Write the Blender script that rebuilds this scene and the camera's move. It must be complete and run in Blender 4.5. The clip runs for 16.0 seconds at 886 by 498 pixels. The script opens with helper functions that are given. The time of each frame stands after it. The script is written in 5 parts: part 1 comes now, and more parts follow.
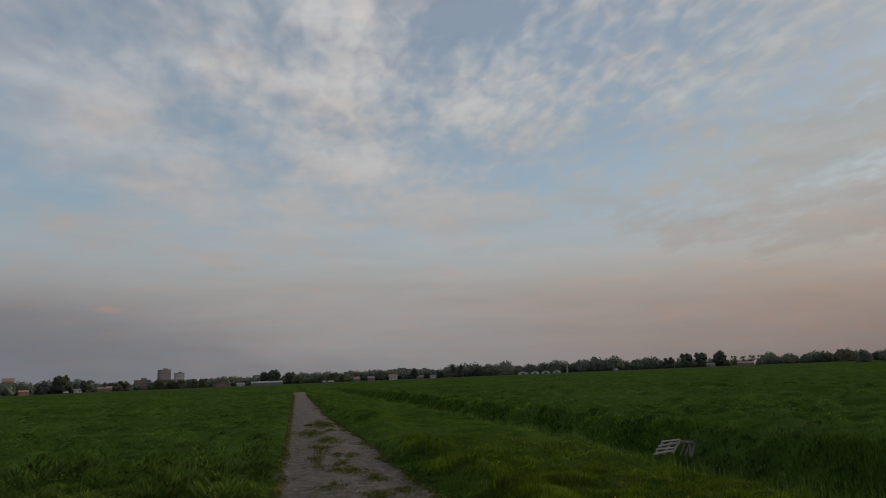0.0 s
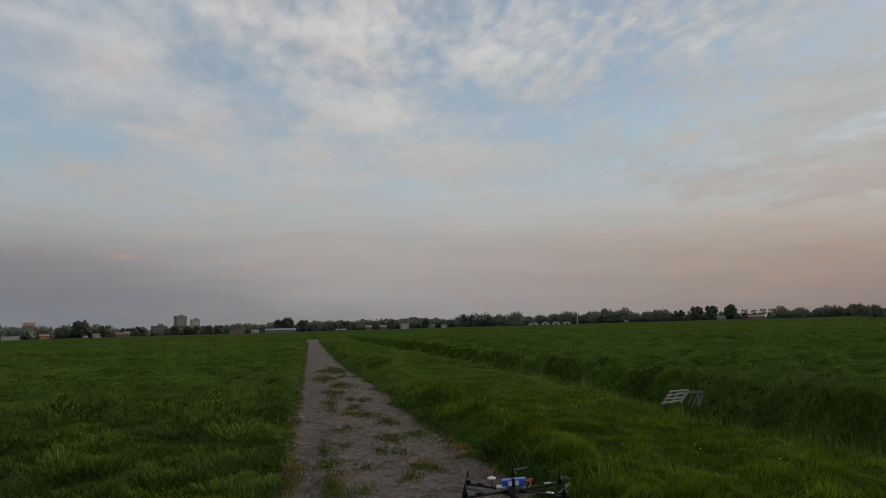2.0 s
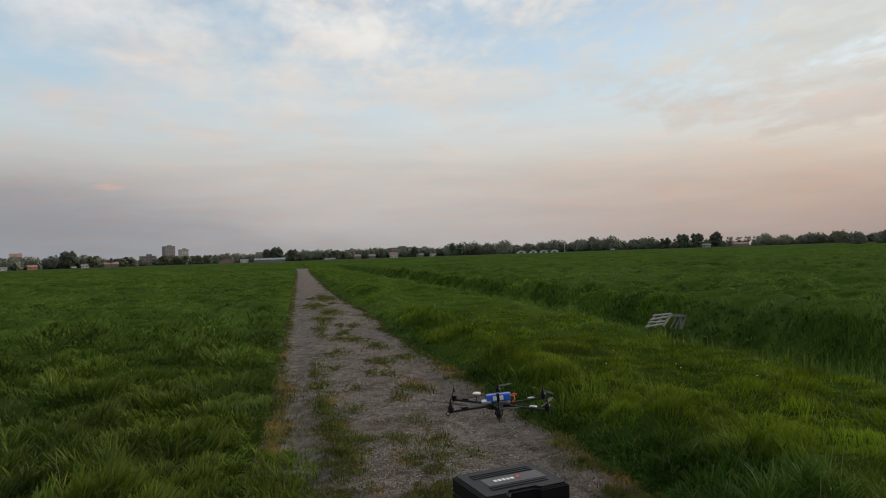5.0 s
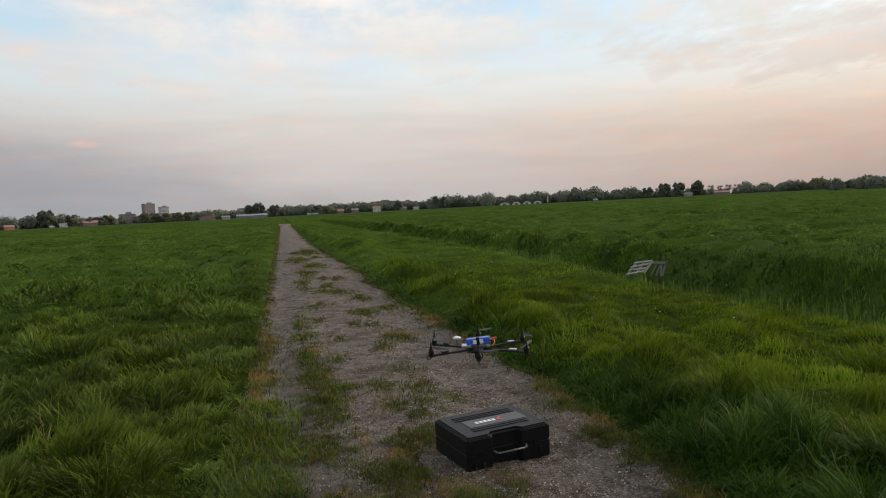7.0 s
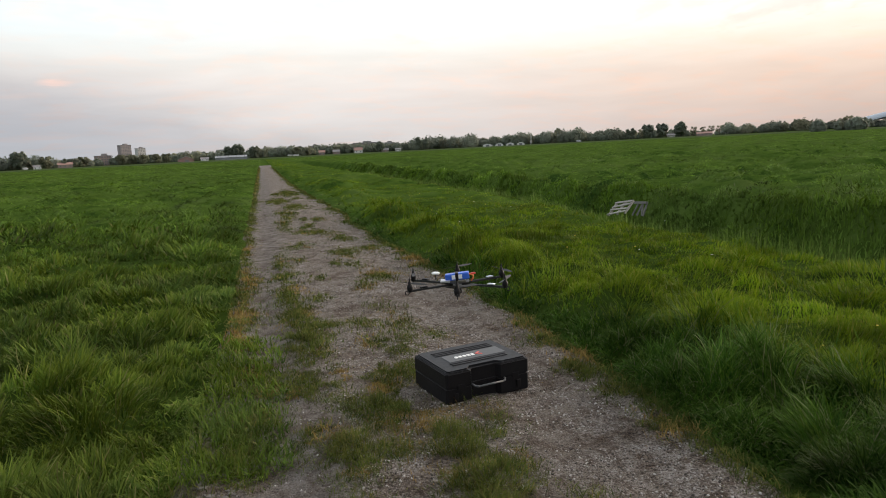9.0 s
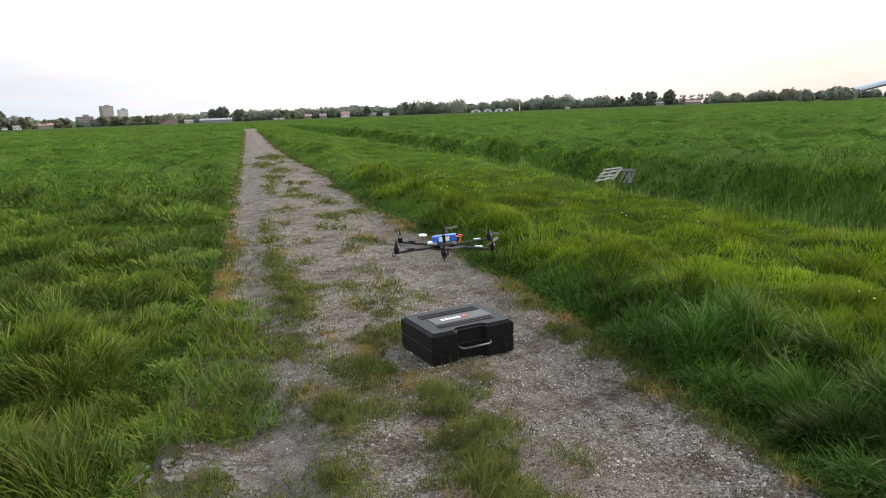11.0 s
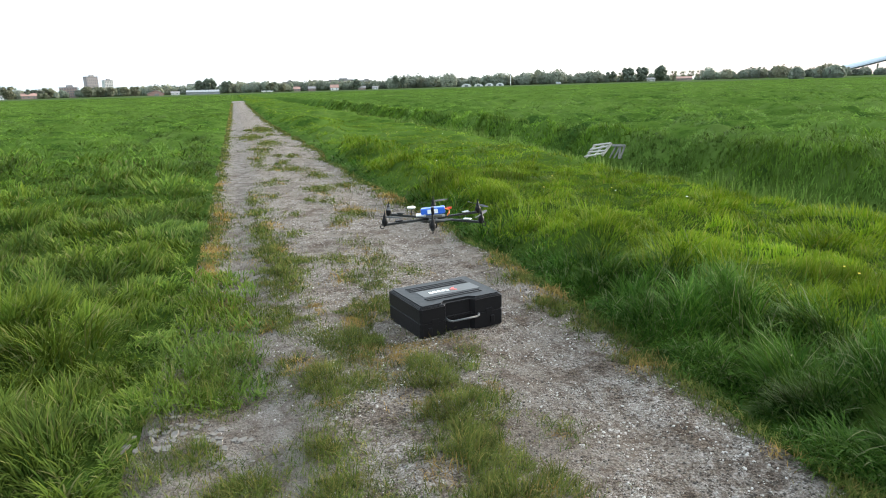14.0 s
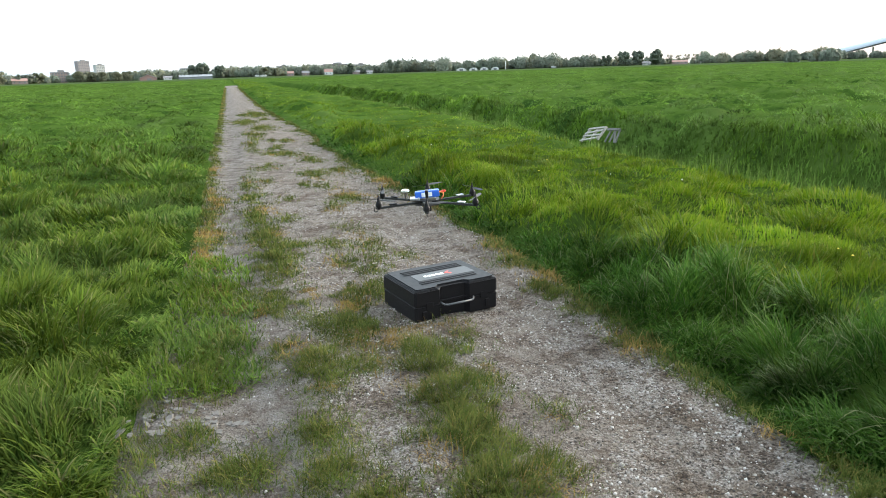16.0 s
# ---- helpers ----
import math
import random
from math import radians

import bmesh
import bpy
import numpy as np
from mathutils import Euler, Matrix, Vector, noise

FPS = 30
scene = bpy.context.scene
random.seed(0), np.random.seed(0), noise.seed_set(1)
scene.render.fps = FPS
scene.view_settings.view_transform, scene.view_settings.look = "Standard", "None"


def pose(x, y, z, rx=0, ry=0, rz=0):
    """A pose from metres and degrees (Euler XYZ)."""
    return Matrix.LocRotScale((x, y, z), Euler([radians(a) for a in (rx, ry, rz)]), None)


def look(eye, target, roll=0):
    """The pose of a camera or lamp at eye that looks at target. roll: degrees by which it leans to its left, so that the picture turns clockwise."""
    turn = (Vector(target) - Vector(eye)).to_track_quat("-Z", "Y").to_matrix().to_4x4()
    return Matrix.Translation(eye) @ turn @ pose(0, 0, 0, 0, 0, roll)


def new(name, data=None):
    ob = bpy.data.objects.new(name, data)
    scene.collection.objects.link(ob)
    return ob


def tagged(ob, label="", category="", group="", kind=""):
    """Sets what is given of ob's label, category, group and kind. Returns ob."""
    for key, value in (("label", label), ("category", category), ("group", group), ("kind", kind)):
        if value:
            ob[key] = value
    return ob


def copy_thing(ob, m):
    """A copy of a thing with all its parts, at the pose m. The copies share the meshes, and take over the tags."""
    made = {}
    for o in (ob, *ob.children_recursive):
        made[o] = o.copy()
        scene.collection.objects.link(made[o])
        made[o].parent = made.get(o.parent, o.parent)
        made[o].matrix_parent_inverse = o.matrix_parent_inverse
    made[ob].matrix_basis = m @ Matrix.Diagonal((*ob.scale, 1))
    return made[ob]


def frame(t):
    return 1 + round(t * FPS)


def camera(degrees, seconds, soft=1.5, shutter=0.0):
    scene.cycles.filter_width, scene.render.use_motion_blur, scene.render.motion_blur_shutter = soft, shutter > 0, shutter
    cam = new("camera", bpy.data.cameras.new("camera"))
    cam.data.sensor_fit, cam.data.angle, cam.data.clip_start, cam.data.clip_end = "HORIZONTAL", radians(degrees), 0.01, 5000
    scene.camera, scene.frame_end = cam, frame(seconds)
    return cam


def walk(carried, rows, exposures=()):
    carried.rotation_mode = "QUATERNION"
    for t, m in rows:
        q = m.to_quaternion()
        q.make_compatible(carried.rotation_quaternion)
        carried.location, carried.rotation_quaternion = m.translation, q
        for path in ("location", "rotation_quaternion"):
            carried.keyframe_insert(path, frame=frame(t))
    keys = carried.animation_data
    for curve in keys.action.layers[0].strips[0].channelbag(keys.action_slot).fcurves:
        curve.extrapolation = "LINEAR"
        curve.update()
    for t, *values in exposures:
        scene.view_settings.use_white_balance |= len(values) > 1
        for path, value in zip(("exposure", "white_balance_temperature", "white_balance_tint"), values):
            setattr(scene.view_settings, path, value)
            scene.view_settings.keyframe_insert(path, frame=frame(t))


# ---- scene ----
# ---------------------------------------------------------------- camera
# seconds, place, yaw (to the left of the track), pitch, roll
PATH = [
    (0.0, -0.100, -0.134, 1.723, -12.70, 10.82, -2.37),
    (0.5, -0.108, -0.135, 1.728, -10.85, 9.88, -2.11),
    (1.0, -0.111, -0.145, 1.720, -10.87, 8.95, -1.97),
    (1.5, -0.104, -0.112, 1.709, -11.20, 7.82, -1.78),
    (2.0, -0.102, -0.105, 1.700, -11.50, 6.62, -1.63),
    (2.5, -0.093, -0.102, 1.684, -11.63, 5.31, -1.91),
    (3.0, -0.092, -0.089, 1.676, -12.20, 3.87, -1.66),
    (5.5, -0.074, -0.081, 1.642, -12.41, -0.14, -2.10),
    (6.0, -0.065, -0.077, 1.632, -12.70, -1.01, -2.37),
    (6.5, -0.058, -0.076, 1.620, -13.18, -2.38, -2.70),
    (7.0, -0.050, -0.073, 1.607, -13.54, -3.61, -2.85),
    (7.5, -0.037, -0.062, 1.592, -14.22, -5.12, -2.83),
    (8.0, -0.034, -0.050, 1.583, -14.70, -6.44, -2.78),
    (8.5, -0.026, -0.044, 1.574, -14.67, -7.52, -2.67),
    (9.0, -0.018, -0.036, 1.561, -14.78, -8.66, -2.88),
    (11.5, -0.015, -0.016, 1.528, -16.14, -12.04, -2.12),
    (12.0, -0.014, -0.021, 1.524, -16.45, -12.45, -2.21),
    (12.5, -0.006, -0.017, 1.519, -16.49, -12.97, -2.12),
    (13.0, -0.004, -0.009, 1.517, -16.32, -13.59, -1.90),
    (13.5, -0.004, -0.009, 1.516, -16.29, -13.60, -1.87),
    (14.0, -0.008, -0.006, 1.513, -16.66, -13.75, -1.63),
    (14.5, -0.005, -0.001, 1.510, -16.80, -14.22, -1.64),
    (15.0, -0.002, -0.005, 1.506, -17.04, -14.65, -1.61),
    (15.5, 0.001, -0.000, 1.503, -17.03, -14.91, -1.73),
    (16.0, 0.000, 0.000, 1.500, -17.03, -15.04, -1.74),
]
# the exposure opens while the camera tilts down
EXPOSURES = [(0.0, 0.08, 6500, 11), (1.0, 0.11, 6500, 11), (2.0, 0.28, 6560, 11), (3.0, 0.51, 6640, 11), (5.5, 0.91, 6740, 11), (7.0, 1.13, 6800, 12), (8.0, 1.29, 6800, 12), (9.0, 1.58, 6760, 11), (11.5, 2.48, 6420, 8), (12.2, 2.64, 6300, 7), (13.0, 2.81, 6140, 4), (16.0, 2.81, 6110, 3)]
cam = camera(67.29, 16.0, soft=1.0)
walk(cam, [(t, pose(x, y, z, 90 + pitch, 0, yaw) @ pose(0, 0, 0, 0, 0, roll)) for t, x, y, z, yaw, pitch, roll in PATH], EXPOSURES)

# ---------------------------------------------------------------- sky and sun
CLOUD_LEVEL = 6.4
SUN_AZ, SUN_EL = 72.0, 14.0          # degrees to the right of the track, and up


def ramp(tree, stops, ease="LINEAR"):
    r = tree.nodes.new("ShaderNodeValToRGB")
    r.color_ramp.interpolation = ease
    els = r.color_ramp.elements
    while len(els) < len(stops):
        els.new(0.5)
    for e, (at, c) in zip(els, stops):
        e.position, e.color = at, (*c, 1) if len(c) == 3 else c
    return r


def grey(v):
    return (v, v, v)


def maths(tree, op, a, b=None, c=None):
    m = tree.nodes.new("ShaderNodeMath")
    m.operation = op
    for k, v in enumerate((a, b, c)):
        if v is None:
            continue
        if isinstance(v, (int, float)):
            m.inputs[k].default_value = v
        else:
            tree.links.new(v, m.inputs[k])
    return m.outputs[0]


def blend(tree, fac, a, b, how="MIX"):
    m = tree.nodes.new("ShaderNodeMix")
    m.data_type, m.blend_type = "RGBA", how
    for k, v in ((0, fac), (6, a), (7, b)):
        if isinstance(v, (int, float)):
            m.inputs[k].default_value = v
        elif isinstance(v, tuple):
            m.inputs[k].default_value = (*v, 1)
        else:
            tree.links.new(v, m.inputs[k])
    return m.outputs[2]


def noise_tex(tree, vector, scale, detail=4.0, rough=0.55, distort=0.0):
    n = tree.nodes.new("ShaderNodeTexNoise")
    n.inputs["Scale"].default_value, n.inputs["Detail"].default_value = scale, detail
    n.inputs["Roughness"].default_value, n.inputs["Distortion"].default_value = rough, distort
    if vector is not None:
        tree.links.new(vector, n.inputs["Vector"])
    return n.outputs["Fac"]


def flat_place(tree, tc, wave):
    """The direction in the sky, its height drawn out and made to waver."""
    m = tree.nodes.new("ShaderNodeVectorMath")
    m.operation = "MULTIPLY"
    tree.links.new(tc.outputs["Generated"], m.inputs[0])
    m.inputs[1].default_value = (1.0, 1.0, 3.5)
    a = tree.nodes.new("ShaderNodeVectorMath")
    a.operation = "ADD"
    tree.links.new(m.outputs[0], a.inputs[0])
    c = tree.nodes.new("ShaderNodeCombineXYZ")
    tree.links.new(maths(tree, "MULTIPLY", maths(tree, "SUBTRACT", wave, 0.5), 0.06), c.inputs[2])
    tree.links.new(c.outputs[0], a.inputs[1])
    return a.outputs[0]


def build_sky():
    w = bpy.data.worlds.new("evening_sky")
    w.use_nodes = True
    scene.world = w
    nt = w.node_tree
    bg = nt.nodes["Background"]
    sky = nt.nodes.new("ShaderNodeTexSky")
    sky.sky_type, sky.sun_disc = "NISHITA", False
    sky.sun_elevation, sky.sun_rotation = radians(SUN_EL), radians(SUN_AZ)
    sky.dust_density, sky.air_density = 0.6, 1.0
    tc = nt.nodes.new("ShaderNodeTexCoord")
    sep = nt.nodes.new("ShaderNodeSeparateXYZ")
    nt.links.new(tc.outputs["Generated"], sep.inputs[0])
    X, Y, Z = sep.outputs
    up = maths(nt, "MAXIMUM", Z, 0.0)
    flat = maths(nt, "ADD", up, 0.16)
    cx, cy = maths(nt, "DIVIDE", X, flat), maths(nt, "DIVIDE", Y, flat)
    comb = nt.nodes.new("ShaderNodeCombineXYZ")
    nt.links.new(cx, comb.inputs[0])
    nt.links.new(cy, comb.inputs[1])
    sheet = comb.outputs[0]
    # side: 0 towards the grey left, 1 towards the sunset on the right
    side = nt.nodes.new("ShaderNodeMapRange")
    nt.links.new(X, side.inputs[0])
    side.inputs[1].default_value, side.inputs[2].default_value = -0.4, 0.8
    side = side.outputs[0]
    rel = maths(nt, "MULTIPLY", up, 1.6)
    left = ramp(nt, [(0.0, (0.250, 0.270, 0.295)), (0.08, (0.254, 0.267, 0.290)), (0.135, (0.270, 0.276, 0.292)), (0.18, (0.313, 0.306, 0.313)), (0.24, (0.371, 0.365, 0.363)), (0.34, (0.432, 0.436, 0.439)), (0.5, (0.481, 0.502, 0.517)), (0.8, (0.551, 0.580, 0.609))])
    middle = ramp(nt, [(0.0, (0.310, 0.309, 0.315)), (0.07, (0.333, 0.327, 0.329)), (0.14, (0.376, 0.360, 0.353)), (0.22, (0.423, 0.405, 0.391)), (0.32, (0.469, 0.464, 0.454)), (0.5, (0.535, 0.542, 0.536)), (0.8, (0.607, 0.616, 0.616))])
    right = ramp(nt, [(0.0, (0.267, 0.228, 0.216)), (0.06, (0.320, 0.262, 0.233)), (0.13, (0.400, 0.326, 0.280)), (0.20, (0.450, 0.396, 0.350)), (0.28, (0.448, 0.430, 0.410)), (0.42, (0.436, 0.462, 0.455)), (0.6, (0.452, 0.494, 0.508)), (0.85, (0.533, 0.551, 0.562))])
    for r in (left, middle, right):
        nt.links.new(rel, r.inputs[0])
    half = nt.nodes.new("ShaderNodeMapRange")
    half.interpolation_type = "SMOOTHSTEP"
    nt.links.new(side, half.inputs[0])
    half.inputs[1].default_value, half.inputs[2].default_value = 0.02, 0.42
    full = nt.nodes.new("ShaderNodeMapRange")
    full.interpolation_type = "SMOOTHSTEP"
    nt.links.new(side, full.inputs[0])
    full.inputs[1].default_value, full.inputs[2].default_value = 0.42, 0.95
    cloud = blend(nt, full.outputs[0], blend(nt, half.outputs[0], left.outputs[0], middle.outputs[0]), right.outputs[0])
    # clear sky between the clouds
    clear = blend(nt, 1.0, sky.outputs[0], (1.06, 1.17, 1.15), "MULTIPLY")
    clear = blend(nt, side, clear, blend(nt, 1.0, clear, (0.68, 0.62, 0.63), "MULTIPLY"))
    def drawn(sx, sy):
        m = nt.nodes.new("ShaderNodeVectorMath")
        m.operation = "MULTIPLY"
        nt.links.new(sheet, m.inputs[0])
        m.inputs[1].default_value = (sx, sy, 1)
        return m.outputs[0]

    broad = noise_tex(nt, drawn(1.5, 0.9), 1.5, 3.0, 0.5, 0.35)
    fine = noise_tex(nt, drawn(1.1, 0.9), 4.5, 4.0, 0.52, 0.4)
    dapple = noise_tex(nt, drawn(1.0, 0.62), 19.0, 2.5, 0.5, 0.3)
    flecks = maths(nt, "ADD", 0.10, maths(nt, "MULTIPLY", side, 0.78))
    aloft = nt.nodes.new("ShaderNodeMapRange")
    nt.links.new(up, aloft.inputs[0])
    aloft.inputs[1].default_value, aloft.inputs[2].default_value, aloft.inputs[3].default_value = 0.16, 0.40, 0.1
    flecks = maths(nt, "MULTIPLY", flecks, aloft.outputs[0])
    mixed = maths(nt, "ADD", maths(nt, "MULTIPLY", broad, 0.5), maths(nt, "ADD", maths(nt, "MULTIPLY", fine, 0.36), maths(nt, "MULTIPLY", maths(nt, "SUBTRACT", dapple, 0.5), flecks)))
    mixed = maths(nt, "ADD", mixed, 0.07)
    # openings (below 0) and banks (above 0) in the cloud sheet: place, reach, weight
    for px, py, reach, weight in ((0.34, 1.27, 0.22, -0.19), (0.50, 1.88, 0.24, -0.14), (0.70, 2.02, 0.26, -0.08), (-0.20, 1.85, 0.30, -0.05), (-0.80, 2.15, 0.42, -0.12), (0.80, 1.95, 0.38, -0.09), (0.75, 1.25, 0.42, -0.09), (-0.16, 1.30, 0.26, -0.07), (1.05, 1.70, 0.40, -0.06), (-0.45, 1.40, 0.22, -0.06),
                                  (0.08, 1.28, 0.20, 0.13), (0.12, 1.58, 0.24, 0.13), (0.26, 1.98, 0.26, 0.13), (0.40, 2.34, 0.30, 0.12), (0.45, 1.63, 0.13, 0.13), (0.02, 2.60, 0.50, 0.06), (1.50, 1.45, 0.45, 0.10), (2.2, 1.9, 1.1, 0.13), (1.9, 2.3, 1.1, 0.05), (-0.48, 1.72, 0.26, 0.06), (-0.40, 2.20, 0.30, 0.05)):
        far = nt.nodes.new("ShaderNodeVectorMath")
        far.operation = "DISTANCE"
        nt.links.new(sheet, far.inputs[0])
        far.inputs[1].default_value = (px, py, 0)
        fall = nt.nodes.new("ShaderNodeMapRange")
        fall.interpolation_type = "SMOOTHERSTEP"
        nt.links.new(far.outputs["Value"], fall.inputs[0])
        fall.inputs[1].default_value, fall.inputs[2].default_value = 0.0, reach
        fall.inputs[3].default_value, fall.inputs[4].default_value = weight, 0.0
        mixed = maths(nt, "ADD", mixed, fall.outputs[0])
    cover = nt.nodes.new("ShaderNodeMapRange")
    cover.interpolation_type = "SMOOTHSTEP"
    nt.links.new(mixed, cover.inputs[0])
    cover.inputs[1].default_value, cover.inputs[2].default_value, cover.inputs[3].default_value = 0.29, 0.68, 0.30
    low = nt.nodes.new("ShaderNodeMapRange")
    low.interpolation_type = "SMOOTHSTEP"
    nt.links.new(up, low.inputs[0])
    low.inputs[1].default_value, low.inputs[2].default_value, low.inputs[3].default_value, low.inputs[4].default_value = 0.09, 0.36, 1.0, 0.0
    cover = maths(nt, "MAXIMUM", cover.outputs[0], low.outputs[0])
    body = nt.nodes.new("ShaderNodeMapRange")
    nt.links.new(mixed, body.inputs[0])
    body.inputs[1].default_value, body.inputs[2].default_value, body.inputs[3].default_value, body.inputs[4].default_value = 0.35, 0.72, 0.90, 1.10
    # the cloud colours are laid down at the strength of the clear sky's texture
    even = maths(nt, "ADD", maths(nt, "MULTIPLY", body.outputs[0], maths(nt, "SUBTRACT", 1.0, low.outputs[0])), low.outputs[0])
    # thin level streaks over the low cloud
    flatter = nt.nodes.new("ShaderNodeVectorMath")
    flatter.operation = "MULTIPLY"
    nt.links.new(tc.outputs["Generated"], flatter.inputs[0])
    flatter.inputs[1].default_value = (4.0, 4.0, 26.0)
    streak = nt.nodes.new("ShaderNodeMapRange")
    nt.links.new(noise_tex(nt, flatter.outputs[0], 1.0, 4.0, 0.55, 0.3), streak.inputs[0])
    streak.inputs[1].default_value, streak.inputs[2].default_value, streak.inputs[3].default_value, streak.inputs[4].default_value = 0.3, 0.7, 0.94, 1.06
    level = maths(nt, "MULTIPLY", maths(nt, "MULTIPLY", even, streak.outputs[0]), CLOUD_LEVEL)
    # a grey bank lies low on the left
    wob = nt.nodes.new("ShaderNodeVectorMath")
    wob.operation = "MULTIPLY"
    nt.links.new(tc.outputs["Generated"], wob.inputs[0])
    wob.inputs[1].default_value = (5.0, 5.0, 16.0)
    wave = maths(nt, "MULTIPLY", maths(nt, "SUBTRACT", noise_tex(nt, wob.outputs[0], 1.0, 5.0, 0.6, 0.4), 0.5), 0.075)
    over = maths(nt, "ADD", maths(nt, "ADD", up, wave), maths(nt, "MULTIPLY", X, 0.19))
    bank = nt.nodes.new("ShaderNodeMapRange")
    bank.interpolation_type = "SMOOTHSTEP"
    nt.links.new(over, bank.inputs[0])
    bank.inputs[1].default_value, bank.inputs[2].default_value, bank.inputs[3].default_value, bank.inputs[4].default_value = 0.005, 0.07, 1.0, 0.0
    cloud = blend(nt, bank.outputs[0], cloud, blend(nt, 1.0, cloud, (0.82, 0.825, 0.845), "MULTIPLY"))
    # the cloud is rosy in places
    rosy = nt.nodes.new("ShaderNodeMapRange")
    nt.links.new(noise_tex(nt, drawn(0.8, 1.1), 4.2, 3.0, 0.6, 0.4), rosy.inputs[0])
    rosy.inputs[1].default_value, rosy.inputs[2].default_value = 0.48, 0.68
    cloud = blend(nt, rosy.outputs[0], cloud, blend(nt, 1.0, cloud, (1.07, 0.98, 0.94), "MULTIPLY"))
    # a small rosy cloud still in the sun, low on the left
    wisp = nt.nodes.new("ShaderNodeVectorMath")
    wisp.operation = "DISTANCE"
    nt.links.new(flat_place(nt, tc, noise_tex(nt, flatter.outputs[0], 6.0, 3.0, 0.6, 0.6)), wisp.inputs[0])
    wisp.inputs[1].default_value = (-0.245, 0.965, 0.104 * 3.5)
    lit = nt.nodes.new("ShaderNodeMapRange")
    lit.interpolation_type = "SMOOTHSTEP"
    nt.links.new(wisp.outputs["Value"], lit.inputs[0])
    lit.inputs[1].default_value, lit.inputs[2].default_value, lit.inputs[3].default_value, lit.inputs[4].default_value = 0.002, 0.028, 0.6, 0.0
    cloud = blend(nt, lit.outputs[0], cloud, blend(nt, 1.0, cloud, (1.42, 1.12, 1.02), "MULTIPLY"))
    shaded = nt.nodes.new("ShaderNodeVectorMath")
    shaded.operation = "SCALE"
    nt.links.new(cloud, shaded.inputs[0])
    nt.links.new(level, shaded.inputs["Scale"])
    out = blend(nt, cover, clear, shaded.outputs[0])
    # dusk: the sky away from the sunset is dimmer
    away = nt.nodes.new("ShaderNodeMapRange")
    away.interpolation_type = "SMOOTHSTEP"
    nt.links.new(maths(nt, "ADD", Y, maths(nt, "MULTIPLY", X, 0.6)), away.inputs[0])
    away.inputs[1].default_value, away.inputs[2].default_value, away.inputs[3].default_value = -0.7, 0.35, 0.75
    dim = nt.nodes.new("ShaderNodeVectorMath")
    dim.operation = "SCALE"
    nt.links.new(out, dim.inputs[0])
    nt.links.new(away.outputs[0], dim.inputs["Scale"])
    nt.links.new(dim.outputs[0], bg.inputs[0])
    bg.inputs[1].default_value = 0.12


build_sky()
sun = new("sun", bpy.data.lights.new("sun", "SUN"))
sun.data.energy, sun.data.angle, sun.data.color = 1.4, radians(25), (1.0, 0.86, 0.72)
sun.matrix_world = look((0, 0, 50), (-math.sin(radians(SUN_AZ)) * 50, -math.cos(radians(SUN_AZ)) * 50, 50 - 50 * math.tan(radians(SUN_EL))))


# ---------------------------------------------------------------- materials
def material(name):
    m = bpy.data.materials.new(name)
    m.use_nodes = True
    nt = m.node_tree
    return m, nt, nt.nodes["Principled BSDF"]


def coords(nt):
    return nt.nodes.new("ShaderNodeTexCoord").outputs["Object"]


def bump(nt, bsdf, height, strength, distance=0.01):
    b = nt.nodes.new("ShaderNodeBump")
    b.inputs["Strength"].default_value, b.inputs["Distance"].default_value = strength, distance
    nt.links.new(height, b.inputs["Height"])
    nt.links.new(b.outputs[0], bsdf.inputs["Normal"])


def plain(name, colour, rough=0.5, metal=0.0, vary=0.12, scale=30.0, relief=0.15, coat=0.0):
    """Paint, plastic or metal with a little unevenness of colour and gloss."""
    m, nt, b = material(name)
    co = coords(nt)
    n1, n2 = noise_tex(nt, co, scale, 5.0), noise_tex(nt, co, scale * 0.13, 3.0)
    both = maths(nt, "MULTIPLY", maths(nt, "ADD", n1, n2), 0.5)
    r = ramp(nt, [(0.3, tuple(c * (1 - vary) for c in colour)), (0.7, tuple(min(1, c * (1 + vary)) for c in colour))])
    nt.links.new(both, r.inputs[0])
    nt.links.new(r.outputs[0], b.inputs["Base Color"])
    nt.links.new(maths(nt, "ADD", maths(nt, "MULTIPLY", n1, 0.25), rough - 0.12), b.inputs["Roughness"])
    b.inputs["Metallic"].default_value, b.inputs["Coat Weight"].default_value = metal, coat
    if relief:
        bump(nt, b, n1, relief, 0.002)
    return m


